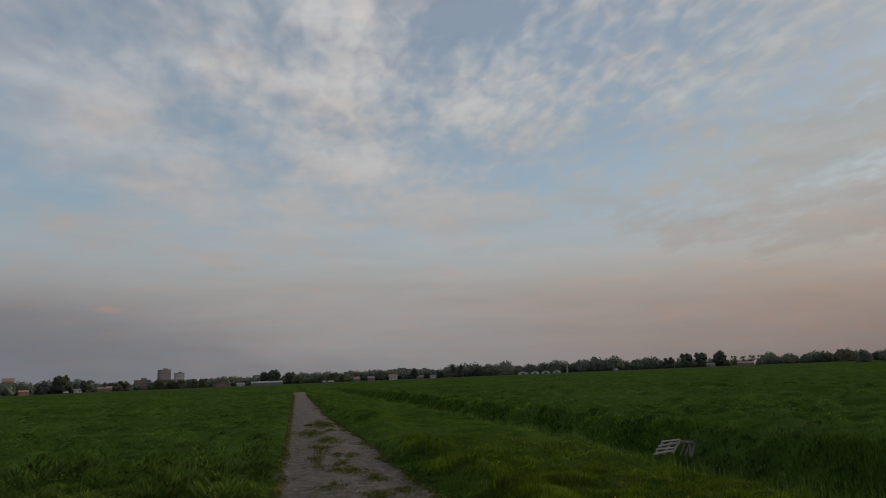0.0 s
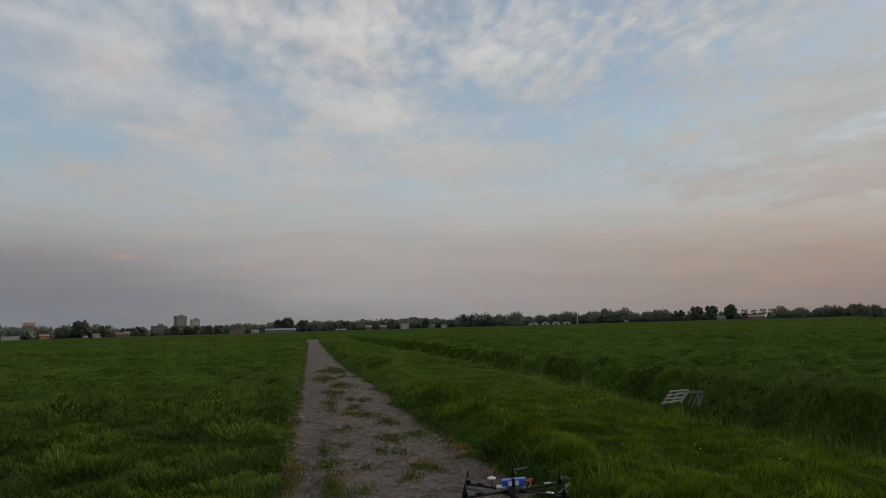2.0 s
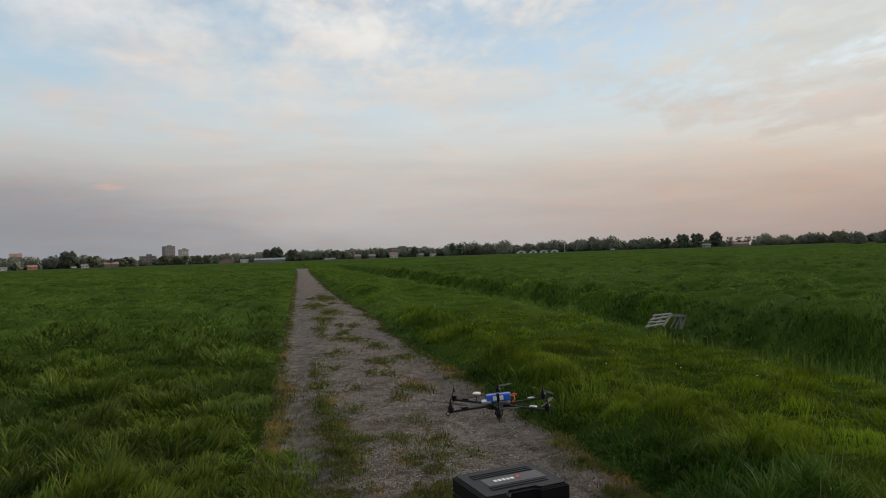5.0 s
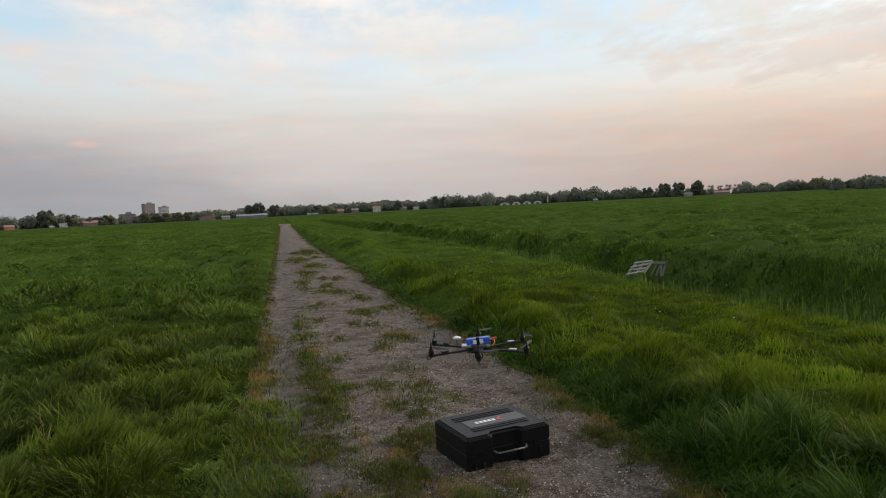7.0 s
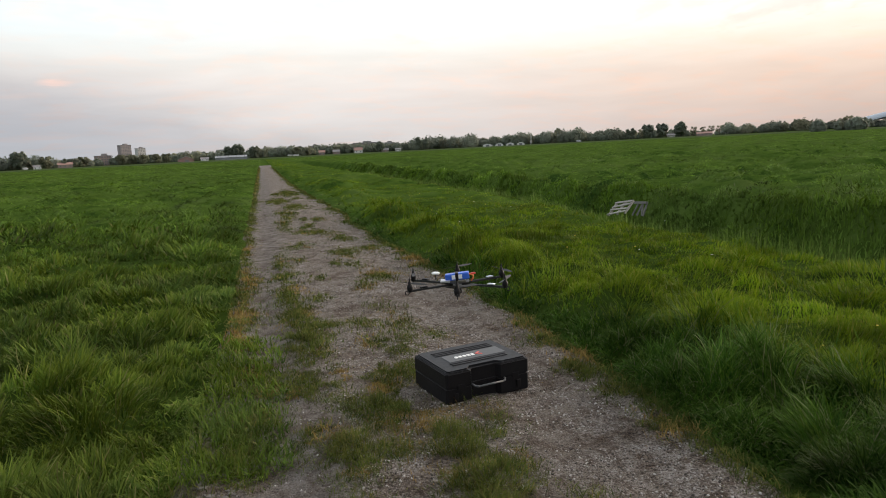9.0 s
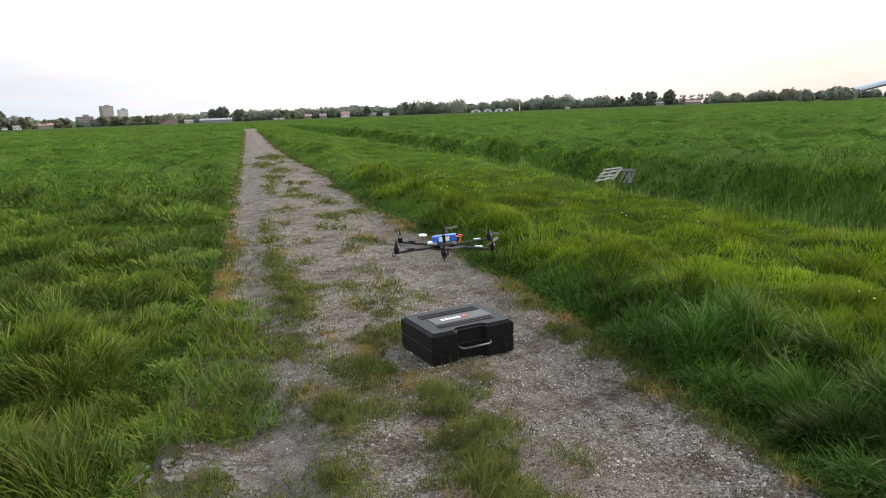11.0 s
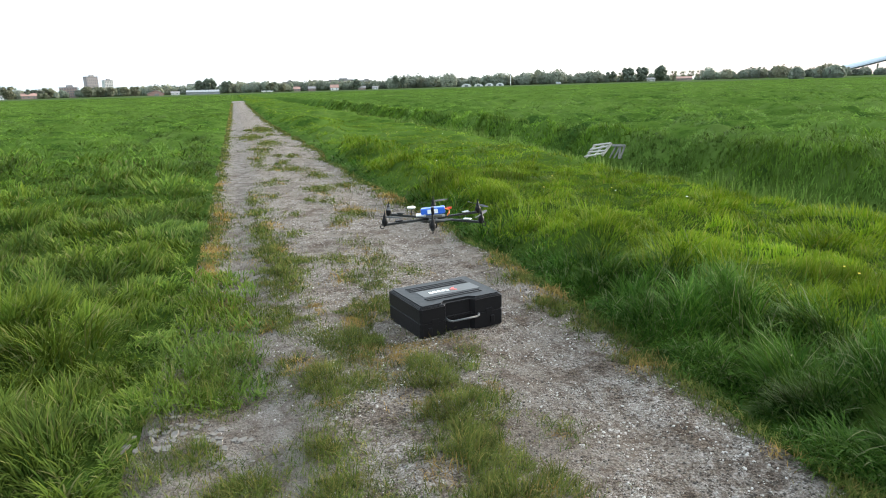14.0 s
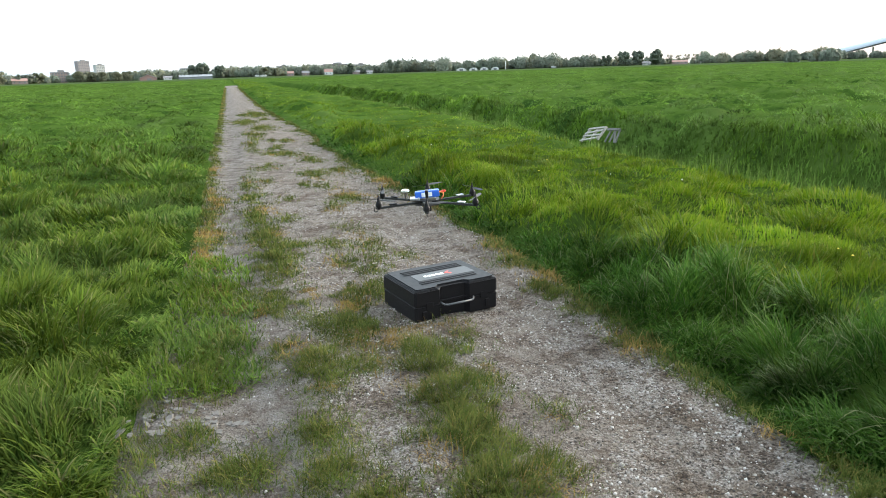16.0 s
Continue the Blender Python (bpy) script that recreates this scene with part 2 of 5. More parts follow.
def leafy(name, stops, tip, dry, through_light=0.3, patch=0.5, patch_tint=(0.10, 0.12, 0.05), rough=0.7, gloss=0.06, tufty=0.4):
    """Blades and leaves: colour by blade, by patch of the meadow and towards the tip."""
    m, nt, b = material(name)
    out = nt.nodes["Material Output"]
    geo = nt.nodes.new("ShaderNodeNewGeometry")
    r = ramp(nt, stops)
    nt.links.new(geo.outputs["Random Per Island"], r.inputs[0])
    along = nt.nodes.new("ShaderNodeAttribute")
    along.attribute_name = "along"
    tipped = blend(nt, maths(nt, "MULTIPLY", maths(nt, "POWER", along.outputs["Fac"], 2.0), 0.55), r.outputs[0], tip)
    co = coords(nt)
    big = noise_tex(nt, co, patch, 3.0, 0.6)
    wide = nt.nodes.new("ShaderNodeMapRange")
    nt.links.new(big, wide.inputs[0])
    wide.inputs[1].default_value, wide.inputs[2].default_value, wide.inputs[4].default_value = 0.45, 0.75, 0.7
    patched = blend(nt, wide.outputs[0], tipped, patch_tint)
    odd = maths(nt, "GREATER_THAN", maths(nt, "FRACT", maths(nt, "MULTIPLY", geo.outputs["Random Per Island"], 37.0)), 0.93)
    final = blend(nt, maths(nt, "MULTIPLY", odd, 0.55), patched, dry)
    # lusher and thinner growth, from place to place
    worn = nt.nodes.new("ShaderNodeMapRange")
    nt.links.new(maths(nt, "ADD", maths(nt, "MULTIPLY", noise_tex(nt, co, patch * 2.6, 3.0, 0.65), 0.6), maths(nt, "MULTIPLY", noise_tex(nt, co, patch * 0.35, 3.0, 0.6), 0.4)), worn.inputs[0])
    worn.inputs[1].default_value, worn.inputs[2].default_value, worn.inputs[3].default_value, worn.inputs[4].default_value = 0.36, 0.64, 0.55, 1.62
    grown = nt.nodes.new("ShaderNodeVectorMath")
    grown.operation = "SCALE"
    nt.links.new(final, grown.inputs[0])
    # one tussock fresher than the next, a few of them rank and dark
    own = nt.nodes.new("ShaderNodeAttribute")
    own.attribute_name = "fresh"
    tuft = ramp(nt, [(0.0, grey(1 - 1.25 * tufty)), (0.16, grey(1 - 0.9 * tufty)), (0.34, grey(1 - 0.2 * tufty)), (0.7, grey(1 + 0.15 * tufty)), (1.0, grey(1 + 0.7 * tufty))])
    nt.links.new(own.outputs["Fac"], tuft.inputs[0])
    nt.links.new(maths(nt, "MULTIPLY", worn.outputs[0], tuft.outputs[0]), grown.inputs["Scale"])
    final = grown.outputs[0]
    nt.links.new(final, b.inputs["Base Color"])
    b.inputs["Roughness"].default_value = rough
    b.inputs["Specular IOR Level"].default_value = gloss
    t = nt.nodes.new("ShaderNodeBsdfTranslucent")
    nt.links.new(final, t.inputs[0])
    mix = nt.nodes.new("ShaderNodeMixShader")
    mix.inputs[0].default_value = through_light
    nt.links.new(b.outputs[0], mix.inputs[1])
    nt.links.new(t.outputs[0], mix.inputs[2])
    nt.links.new(mix.outputs[0], out.inputs[0])
    return m


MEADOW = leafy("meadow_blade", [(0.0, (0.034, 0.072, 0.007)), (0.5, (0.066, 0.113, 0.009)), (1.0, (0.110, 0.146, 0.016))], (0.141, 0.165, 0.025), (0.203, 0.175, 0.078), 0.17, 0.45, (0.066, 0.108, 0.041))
# pasture green lifted above the meadow's, haze put into the colour
HAZED_PASTURE = leafy("hazed_pasture_blade", [(0.0, (0.067, 0.126, 0.010)), (0.5, (0.086, 0.154, 0.015)), (1.0, (0.110, 0.181, 0.022))], (0.119, 0.189, 0.028), (0.135, 0.187, 0.044), 0.2, 0.30, (0.107, 0.167, 0.048), tufty=0.58)
VERGE = leafy("verge_blade", [(0.0, (0.036, 0.081, 0.003)), (0.5, (0.074, 0.136, 0.004)), (1.0, (0.130, 0.173, 0.007))], (0.160, 0.195, 0.012), (0.237, 0.206, 0.054), 0.24, 0.5, (0.101, 0.145, 0.011))
WEED = leafy("track_blade", [(0.0, (0.025, 0.048, 0.008)), (0.5, (0.055, 0.086, 0.013)), (0.8, (0.095, 0.112, 0.023)), (1.0, (0.166, 0.139, 0.039))], (0.149, 0.139, 0.039), (0.231, 0.173, 0.062), 0.25, 3.0, (0.071, 0.088, 0.023))
DRY = leafy("dry_blade", [(0.0, (0.161, 0.104, 0.031)), (0.5, (0.235, 0.144, 0.044)), (1.0, (0.242, 0.179, 0.066))], (0.282, 0.201, 0.080), (0.081, 0.098, 0.018), 0.25, 3.0, (0.188, 0.127, 0.039))
REED = leafy("reed_blade", [(0.0, (0.026, 0.062, 0.005)), (0.5, (0.052, 0.095, 0.013)), (1.0, (0.110, 0.160, 0.036))], (0.140, 0.190, 0.050), (0.156, 0.190, 0.064), 0.3, 0.6, (0.037, 0.072, 0.009))
# far leaf colours, paled and greyed to stand in for distance haze
HAZED_FOLIAGE = leafy("hazed_tree_foliage", [(0.0, (0.134, 0.154, 0.120)), (0.5, (0.158, 0.182, 0.140)), (1.0, (0.182, 0.206, 0.155))], (0.163, 0.182, 0.140), (0.182, 0.173, 0.150), 0.4, 0.02, (0.173, 0.187, 0.155), tufty=0.0)
HAZED_SPRING = leafy("hazed_budding_foliage", [(0.0, (0.163, 0.168, 0.115)), (0.5, (0.187, 0.192, 0.130)), (1.0, (0.211, 0.216, 0.145))], (0.192, 0.197, 0.140), (0.211, 0.182, 0.145), 0.4, 0.02, (0.182, 0.187, 0.145), tufty=0.0)
# coarse dark grass, its green deepened further for the bank's shaded track side
VERGE_FOOT_SHADED = leafy("shaded_coarse_verge_blade", [(0.0, (0.009, 0.034, 0.003)), (0.55, (0.027, 0.072, 0.005)), (0.85, (0.053, 0.106, 0.011)), (1.0, (0.106, 0.155, 0.025))], (0.080, 0.128, 0.022), (0.182, 0.171, 0.098), 0.2, 0.8, (0.027, 0.067, 0.011), 0.7, 0.05)
BARK = plain("bark", (0.09, 0.07, 0.055), 0.9, vary=0.35, scale=6, relief=0.5)


def build_ground_material():
    m, nt, b = material("meadow_ground")
    co = coords(nt)
    big, mid, small = noise_tex(nt, co, 0.07, 4.0, 0.6), noise_tex(nt, co, 0.9, 5.0, 0.65), noise_tex(nt, co, 14.0, 5.0, 0.7)
    g = ramp(nt, [(0.30, (0.010, 0.021, 0.004)), (0.5, (0.022, 0.039, 0.005)), (0.62, (0.029, 0.049, 0.009)), (0.8, (0.042, 0.060, 0.018))])
    nt.links.new(maths(nt, "ADD", maths(nt, "MULTIPLY", mid, 0.75), maths(nt, "MULTIPLY", small, 0.25)), g.inputs[0])
    tint = blend(nt, maths(nt, "MULTIPLY", big, 0.5), g.outputs[0], (0.038, 0.059, 0.015))
    # ground colour lightens with distance from the origin, standing in for haze
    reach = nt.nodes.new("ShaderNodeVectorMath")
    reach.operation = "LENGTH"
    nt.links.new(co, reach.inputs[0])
    turf_haze = nt.nodes.new("ShaderNodeMapRange")
    nt.links.new(reach.outputs["Value"], turf_haze.inputs[0])
    turf_haze.inputs[1].default_value, turf_haze.inputs[2].default_value = 6.0, 20.0
    # the ramp's dark end stands in for shadows among the tussocks
    hazed_sward_tint = ramp(nt, [(0.40, (0.020, 0.043, 0.008)), (0.48, (0.045, 0.080, 0.013)), (0.56, (0.058, 0.095, 0.019)), (0.68, (0.074, 0.104, 0.032))])
    nt.links.new(maths(nt, "ADD", maths(nt, "MULTIPLY", mid, 0.6), maths(nt, "MULTIPLY", big, 0.4)), hazed_sward_tint.inputs[0])
    tint = blend(nt, turf_haze.outputs[0], tint, hazed_sward_tint.outputs[0])
    nt.links.new(tint, b.inputs["Base Color"])
    b.inputs["Roughness"].default_value, b.inputs["Specular IOR Level"].default_value = 1.0, 0.0
    bump(nt, b, mid, 0.8, 0.12)
    return m


def build_track_material():
    m, nt, b = material("gravel_and_dirt")
    co = coords(nt)
    big, mid = noise_tex(nt, co, 1.3, 4.0, 0.6), noise_tex(nt, co, 6.0, 6.0, 0.7)
    fine, grain = noise_tex(nt, co, 38.0, 6.0, 0.75), noise_tex(nt, co, 120.0, 4.0, 0.8)

    def pebbles(scale, lo, hi):
        v = nt.nodes.new("ShaderNodeTexVoronoi")
        v.inputs["Scale"].default_value = scale
        nt.links.new(co, v.inputs["Vector"])
        sep = nt.nodes.new("ShaderNodeSeparateColor")
        nt.links.new(v.outputs["Color"], sep.inputs[0])
        pick = nt.nodes.new("ShaderNodeMapRange")
        nt.links.new(sep.outputs[0], pick.inputs[0])
        pick.inputs[1].default_value, pick.inputs[2].default_value = lo, hi
        core = nt.nodes.new("ShaderNodeMapRange")
        nt.links.new(v.outputs["Distance"], core.inputs[0])
        core.inputs[1].default_value, core.inputs[2].default_value, core.inputs[3].default_value, core.inputs[4].default_value = 0.25, 0.5, 1.0, 0.0
        return maths(nt, "MULTIPLY", pick.outputs[0], core.outputs[0]), sep.outputs[1], core.outputs[0]

    chips, tone, core = pebbles(48.0, 0.70, 0.74)
    darks, tone2, core2 = pebbles(60.0, 0.72, 0.76)
    small, tone3, core3 = pebbles(95.0, 0.70, 0.74)
    stone = ramp(nt, [(0.38, (0.029, 0.023, 0.017)), (0.45, (0.103, 0.084, 0.069)), (0.525, (0.272, 0.239, 0.215)), (0.60, (0.499, 0.466, 0.436))])
    nt.links.new(maths(nt, "ADD", maths(nt, "MULTIPLY", grain, 0.6), maths(nt, "MULTIPLY", fine, 0.4)), stone.inputs[0])
    tint = ramp(nt, [(0.0, (0.197, 0.171, 0.150)), (0.5, (0.312, 0.289, 0.268)), (1.0, (0.464, 0.443, 0.428))])
    nt.links.new(tone, tint.inputs[0])
    c0 = blend(nt, maths(nt, "MULTIPLY", darks, 0.85), stone.outputs[0], (0.034, 0.028, 0.022))
    c1 = blend(nt, maths(nt, "MULTIPLY", small, 0.8), c0, (0.334, 0.306, 0.272))
    c1 = blend(nt, maths(nt, "MULTIPLY", chips, 0.9), c1, tint.outputs[0])
    dirt = ramp(nt, [(0.36, (0.058, 0.044, 0.033)), (0.5, (0.174, 0.145, 0.122)), (0.64, (0.290, 0.255, 0.224))])
    nt.links.new(maths(nt, "ADD", maths(nt, "MULTIPLY", mid, 0.55), maths(nt, "MULTIPLY", grain, 0.45)), dirt.inputs[0])
    where = nt.nodes.new("ShaderNodeMapRange")
    nt.links.new(maths(nt, "ADD", maths(nt, "MULTIPLY", big, 0.6), maths(nt, "MULTIPLY", mid, 0.4)), where.inputs[0])
    where.inputs[1].default_value, where.inputs[2].default_value, where.inputs[4].default_value = 0.46, 0.58, 0.8
    rut = nt.nodes.new("ShaderNodeSeparateXYZ")
    nt.links.new(co, rut.inputs[0])
    wheel = nt.nodes.new("ShaderNodeMapRange")
    wheel.interpolation_type = "SMOOTHSTEP"
    nt.links.new(maths(nt, "ADD", rut.outputs[0], maths(nt, "MULTIPLY", mid, 0.3)), wheel.inputs[0])
    wheel.inputs[1].default_value, wheel.inputs[2].default_value, wheel.inputs[3].default_value, wheel.inputs[4].default_value = 0.25, 0.55, 0.8, 0.0
    stain = nt.nodes.new("ShaderNodeMapRange")
    nt.links.new(noise_tex(nt, co, 3.2, 5.0, 0.7, 0.5), stain.inputs[0])
    stain.inputs[1].default_value, stain.inputs[2].default_value, stain.inputs[4].default_value = 0.49, 0.62, 0.85
    c1 = blend(nt, stain.outputs[0], c1, blend(nt, 1.0, c1, (0.45, 0.36, 0.27), "MULTIPLY"))
    clod = nt.nodes.new("ShaderNodeMapRange")
    nt.links.new(noise_tex(nt, co, 13.0, 5.0, 0.7, 0.4), clod.inputs[0])
    clod.inputs[1].default_value, clod.inputs[2].default_value, clod.inputs[4].default_value = 0.50, 0.60, 0.72
    c1 = blend(nt, clod.outputs[0], c1, blend(nt, 1.0, c1, (0.52, 0.45, 0.38), "MULTIPLY"))
    c2 = blend(nt, where.outputs[0], c1, dirt.outputs[0])
    clay = ramp(nt, [(0.38, (0.075, 0.059, 0.049)), (0.48, (0.157, 0.135, 0.118)), (0.56, (0.231, 0.211, 0.197)), (0.68, (0.348, 0.328, 0.317))])
    nt.links.new(maths(nt, "ADD", maths(nt, "MULTIPLY", mid, 0.6), maths(nt, "MULTIPLY", grain, 0.4)), clay.inputs[0])
    c2 = blend(nt, wheel.outputs[0], c2, clay.outputs[0])
    # damp brown earth shows through in ragged patches
    earth = nt.nodes.new("ShaderNodeMapRange")
    nt.links.new(noise_tex(nt, co, 4.2, 8.0, 0.76, 0.6), earth.inputs[0])
    earth.inputs[1].default_value, earth.inputs[2].default_value, earth.inputs[4].default_value = 0.47, 0.60, 0.9
    c2 = blend(nt, earth.outputs[0], c2, blend(nt, 1.0, c2, (0.58, 0.51, 0.45), "MULTIPLY"))
    crumbs = nt.nodes.new("ShaderNodeMapRange")
    nt.links.new(noise_tex(nt, co, 24.0, 4.0, 0.7, 0.5), crumbs.inputs[0])
    crumbs.inputs[1].default_value, crumbs.inputs[2].default_value, crumbs.inputs[4].default_value = 0.54, 0.62, 0.75
    c2 = blend(nt, crumbs.outputs[0], c2, blend(nt, 1.0, c2, (0.50, 0.43, 0.37), "MULTIPLY"))
    nt.links.new(c2, b.inputs["Base Color"])
    b.inputs["Roughness"].default_value, b.inputs["Specular IOR Level"].default_value = 0.9, 0.2
    h = maths(nt, "ADD", maths(nt, "MULTIPLY", grain, 0.5), maths(nt, "ADD", maths(nt, "MULTIPLY", fine, 0.7), maths(nt, "ADD", maths(nt, "MULTIPLY", core, 0.35), maths(nt, "MULTIPLY", core2, 0.3))))
    bump(nt, b, h, 1.0, 0.034)
    return m


GROUND, TRACK = build_ground_material(), build_track_material()
BLACK = plain("black_plastic", (0.005, 0.004, 0.005), 0.55, vary=0.3, scale=60, relief=0.1)
# lid top, a lighter grey than the body
GREYLID = plain("dark_grey_lid_plastic", (0.015, 0.015, 0.017), 0.55, vary=0.25, scale=40, relief=0.15)
for shell in (BLACK, GREYLID):
    shell.node_tree.nodes["Principled BSDF"].inputs["Specular IOR Level"].default_value = 0.25
DARKWOOD = plain("damp_old_wood", (0.132, 0.128, 0.119), 0.85, vary=0.3, scale=14, relief=0.5)
CARBON = plain("carbon_tube", (0.012, 0.012, 0.013), 0.5, scale=90)
BLUE = plain("blue_shrink_wrap", (0.03, 0.12, 0.55), 0.3, vary=0.15)
WHITE = plain("white_plastic", (0.78, 0.78, 0.76), 0.4, vary=0.06)
RED = plain("red_plastic", (0.62, 0.05, 0.03), 0.4, vary=0.15)
ORANGE = plain("orange_wire", (0.8, 0.2, 0.03), 0.4, vary=0.15)
ALU = plain("bare_aluminium", (0.55, 0.56, 0.57), 0.4, 0.9)
PANEL = plain("grey_badge", (0.075, 0.077, 0.08), 0.6, vary=0.15)
OLDWOOD = plain("weathered_wood", (0.273, 0.260, 0.233), 0.85, vary=0.3, scale=14, relief=0.5)


# ---------------------------------------------------------------- helpers for shapes
def part(name, bm, mat, parent=None, label="", smooth=False):
    me = bpy.data.meshes.new(name)
    bm.to_mesh(me)
    bm.free()
    for p in me.polygons:
        p.use_smooth = smooth
    me.materials.append(mat)
    ob = new(name, me)
    if parent is not None:
        ob.parent = parent
    return tagged(ob, label)


def thing(name, label, category, group="", m=None):
    ob = new(name)
    ob.empty_display_size = 0.1
    if m is not None:
        ob.matrix_world = m
    return tagged(ob, label, category, group)


def box(bm, sx, sy, sz, m, bevel=0.0, segments=2):
    geo = bmesh.ops.create_cube(bm, size=1.0, matrix=m @ Matrix.Diagonal((sx, sy, sz, 1)))
    if bevel:
        edges = list({e for v in geo["verts"] for e in v.link_edges})
        bmesh.ops.bevel(bm, geom=edges, offset=bevel, segments=segments, affect="EDGES", profile=0.5)


def tube(bm, a, b, r1, r2=None, sides=10):
    a, b = Vector(a), Vector(b)
    d = b - a
    m = Matrix.Translation((a + b) / 2) @ d.to_track_quat("Z", "Y").to_matrix().to_4x4()
    bmesh.ops.create_cone(bm, cap_ends=True, segments=sides, radius1=r1, radius2=r1 if r2 is None else r2, depth=d.length, matrix=m)


def prism(bm, outline, z0, z1, shrink=0.0):
    """An upright solid over a plan outline (counter-clockwise)."""
    lo = [bm.verts.new((x, y, z0)) for x, y in outline]
    k = 1 - shrink
    hi = [bm.verts.new((x * k, y * k, z1)) for x, y in outline]
    n = len(outline)
    bm.faces.new(lo[::-1])
    bm.faces.new(hi)
    for i in range(n):
        bm.faces.new((lo[i], lo[(i + 1) % n], hi[(i + 1) % n], hi[i]))


def raw_mesh(name, verts, tri=None, quad=None, attrs=None, mat=None, smooth=False):
    """A big mesh straight from arrays of corners and faces."""
    me = bpy.data.meshes.new(name)
    tri = np.zeros((0, 3), np.int32) if tri is None else np.asarray(tri, np.int32)
    quad = np.zeros((0, 4), np.int32) if quad is None else np.asarray(quad, np.int32)
    loops = np.concatenate([tri.ravel(), quad.ravel()])
    starts = np.concatenate([np.arange(len(tri)) * 3, len(tri) * 3 + np.arange(len(quad)) * 4]).astype(np.int32)
    me.vertices.add(len(verts))
    me.vertices.foreach_set("co", np.asarray(verts, np.float32).ravel())
    me.loops.add(len(loops))
    me.loops.foreach_set("vertex_index", loops)
    me.polygons.add(len(starts))
    me.polygons.foreach_set("loop_start", starts)
    if smooth:
        me.polygons.foreach_set("use_smooth", np.ones(len(starts), bool))
    me.update(calc_edges=True)
    for key, values in (attrs or {}).items():
        me.attributes.new(key, "FLOAT", "POINT").data.foreach_set("value", np.asarray(values, np.float32).ravel())
    if mat:
        me.materials.append(mat)
    return me


def hash01(ix, iy, seed):
    h = (ix.astype(np.int64) * 374761393 + iy.astype(np.int64) * 668265263 + seed * 1442695041) & 0x7FFFFFFF
    h = ((h ^ (h >> 13)) * 1274126177) & 0x7FFFFFFF
    return ((h ^ (h >> 16)) & 0xFFFF) / 65535.0


def lumps(x, y, scale, seed=0):
    """Smooth value noise, 0 to 1."""
    x, y = np.asarray(x, float) * scale, np.asarray(y, float) * scale
    ix, iy = np.floor(x), np.floor(y)
    u, v = x - ix, y - iy
    u, v = u * u * (3 - 2 * u), v * v * (3 - 2 * v)
    a, b = hash01(ix, iy, seed), hash01(ix + 1, iy, seed)
    c, d = hash01(ix, iy + 1, seed), hash01(ix + 1, iy + 1, seed)
    return (a * (1 - u) + b * u) * (1 - v) + (c * (1 - u) + d * u) * v


def step(x, a, b):
    t = np.clip((np.asarray(x, float) - a) / (b - a), 0, 1)
    return t * t * (3 - 2 * t)


# ---------------------------------------------------------------- the lie of the land
def left_edge(y):
    return -0.35 - 0.16 * (1 - step(y, 3.2, 5.6)) + 0.07 * (lumps(y, 0 * np.asarray(y), 1.7, 5) - 0.5)


def right_edge(y):
    return 2.04 - 0.22 * step(y, 7, 12) - 0.40 * step(y, 16, 40) + 0.12 * (lumps(y, 0 * np.asarray(y), 1.3, 6) - 0.5)


def ditch_near(y):
    return 6.1 + 0.5 * step(y, 10, 18) + 0.25 * (lumps(y, 0 * np.asarray(y), 0.25, 7) - 0.5)


def ditch_far(y):
    return 11.1 + 0.5 * (lumps(y, 0 * np.asarray(y), 0.2, 8) - 0.5)


def height(x, y):
    x, y = np.asarray(x, float), np.asarray(y, float)
    on_track = step(x, left_edge(y) - 0.12, left_edge(y) + 0.02) * (1 - step(x, right_edge(y) - 0.02, right_edge(y) + 0.12))
    rough = 0.18 * (lumps(x, y, 0.7, 1) - 0.5) + 0.22 * (np.sqrt(np.abs(2 * lumps(x * 0.8, y * 1.2, 1.3, 2) - 1)) - 0.6) + 0.15 * (np.sqrt(np.abs(2 * lumps(x, y, 2.6, 3) - 1)) - 0.6)
    # ridged and tussocky over the wide fields
    rough = rough + 0.48 * step(np.hypot(x, y), 11, 26) * (np.sqrt(np.abs(2 * lumps(x * 0.7 + 0.3 * y, y * 1.1, 0.75, 4) - 1)) - 0.6)
    apart = np.maximum(left_edge(y) - x, x - right_edge(y))
    rough = rough * (0.2 + 0.8 * step(apart, 0.05, 0.7)) * np.where(x < 0, 0.65, 1.0 - 0.42 * step(x, 3.0, 4.0) * (x < ditch_far(y) - 0.5))
    near = 1 - step(np.hypot(x, y), 70, 160)
    bank = step(x, right_edge(y) - 0.05, right_edge(y) + 1.1) * (1 - 0.6 * step(x, 4.0, ditch_near(y) + 0.2)) * near
    dip = step(x, ditch_near(y) - 0.05, ditch_near(y) + 0.6) * (1 - step(x, ditch_far(y) - 1.15, ditch_far(y) + 0.05)) * (1 - step(y, 150, 190))
    return rough * near * (1 - on_track) + 0.16 * bank - 0.13 * on_track - 1.0 * dip


def build_ground():
    gx = np.unique(np.concatenate([np.arange(-44, -12, 0.36), np.arange(-12, 19, 0.17), np.arange(19, 62, 0.36), np.array([-4000, -2500, -1500, -900, -500, -300, -200, -130, -90, -60, -50, 66, 72, 80, 95, 130, 200, 300, 500, 900, 1500, 2500, 4000])]))
    gy = np.unique(np.concatenate([np.arange(0, 24, 0.17), np.arange(24, 72, 0.36), np.arange(72, 80, 0.8), np.array([-4000, -1500, -600, -250, -100, -50, -25, -14, -8, 90, 100, 120, 140, 160, 180, 210, 260, 330, 420, 560, 800, 1200, 1800, 2800, 4200])]))
    xx, yy = np.meshgrid(gx, gy)
    zz = height(xx, yy)
    v = np.stack([xx, yy, zz], -1).reshape(-1, 3)
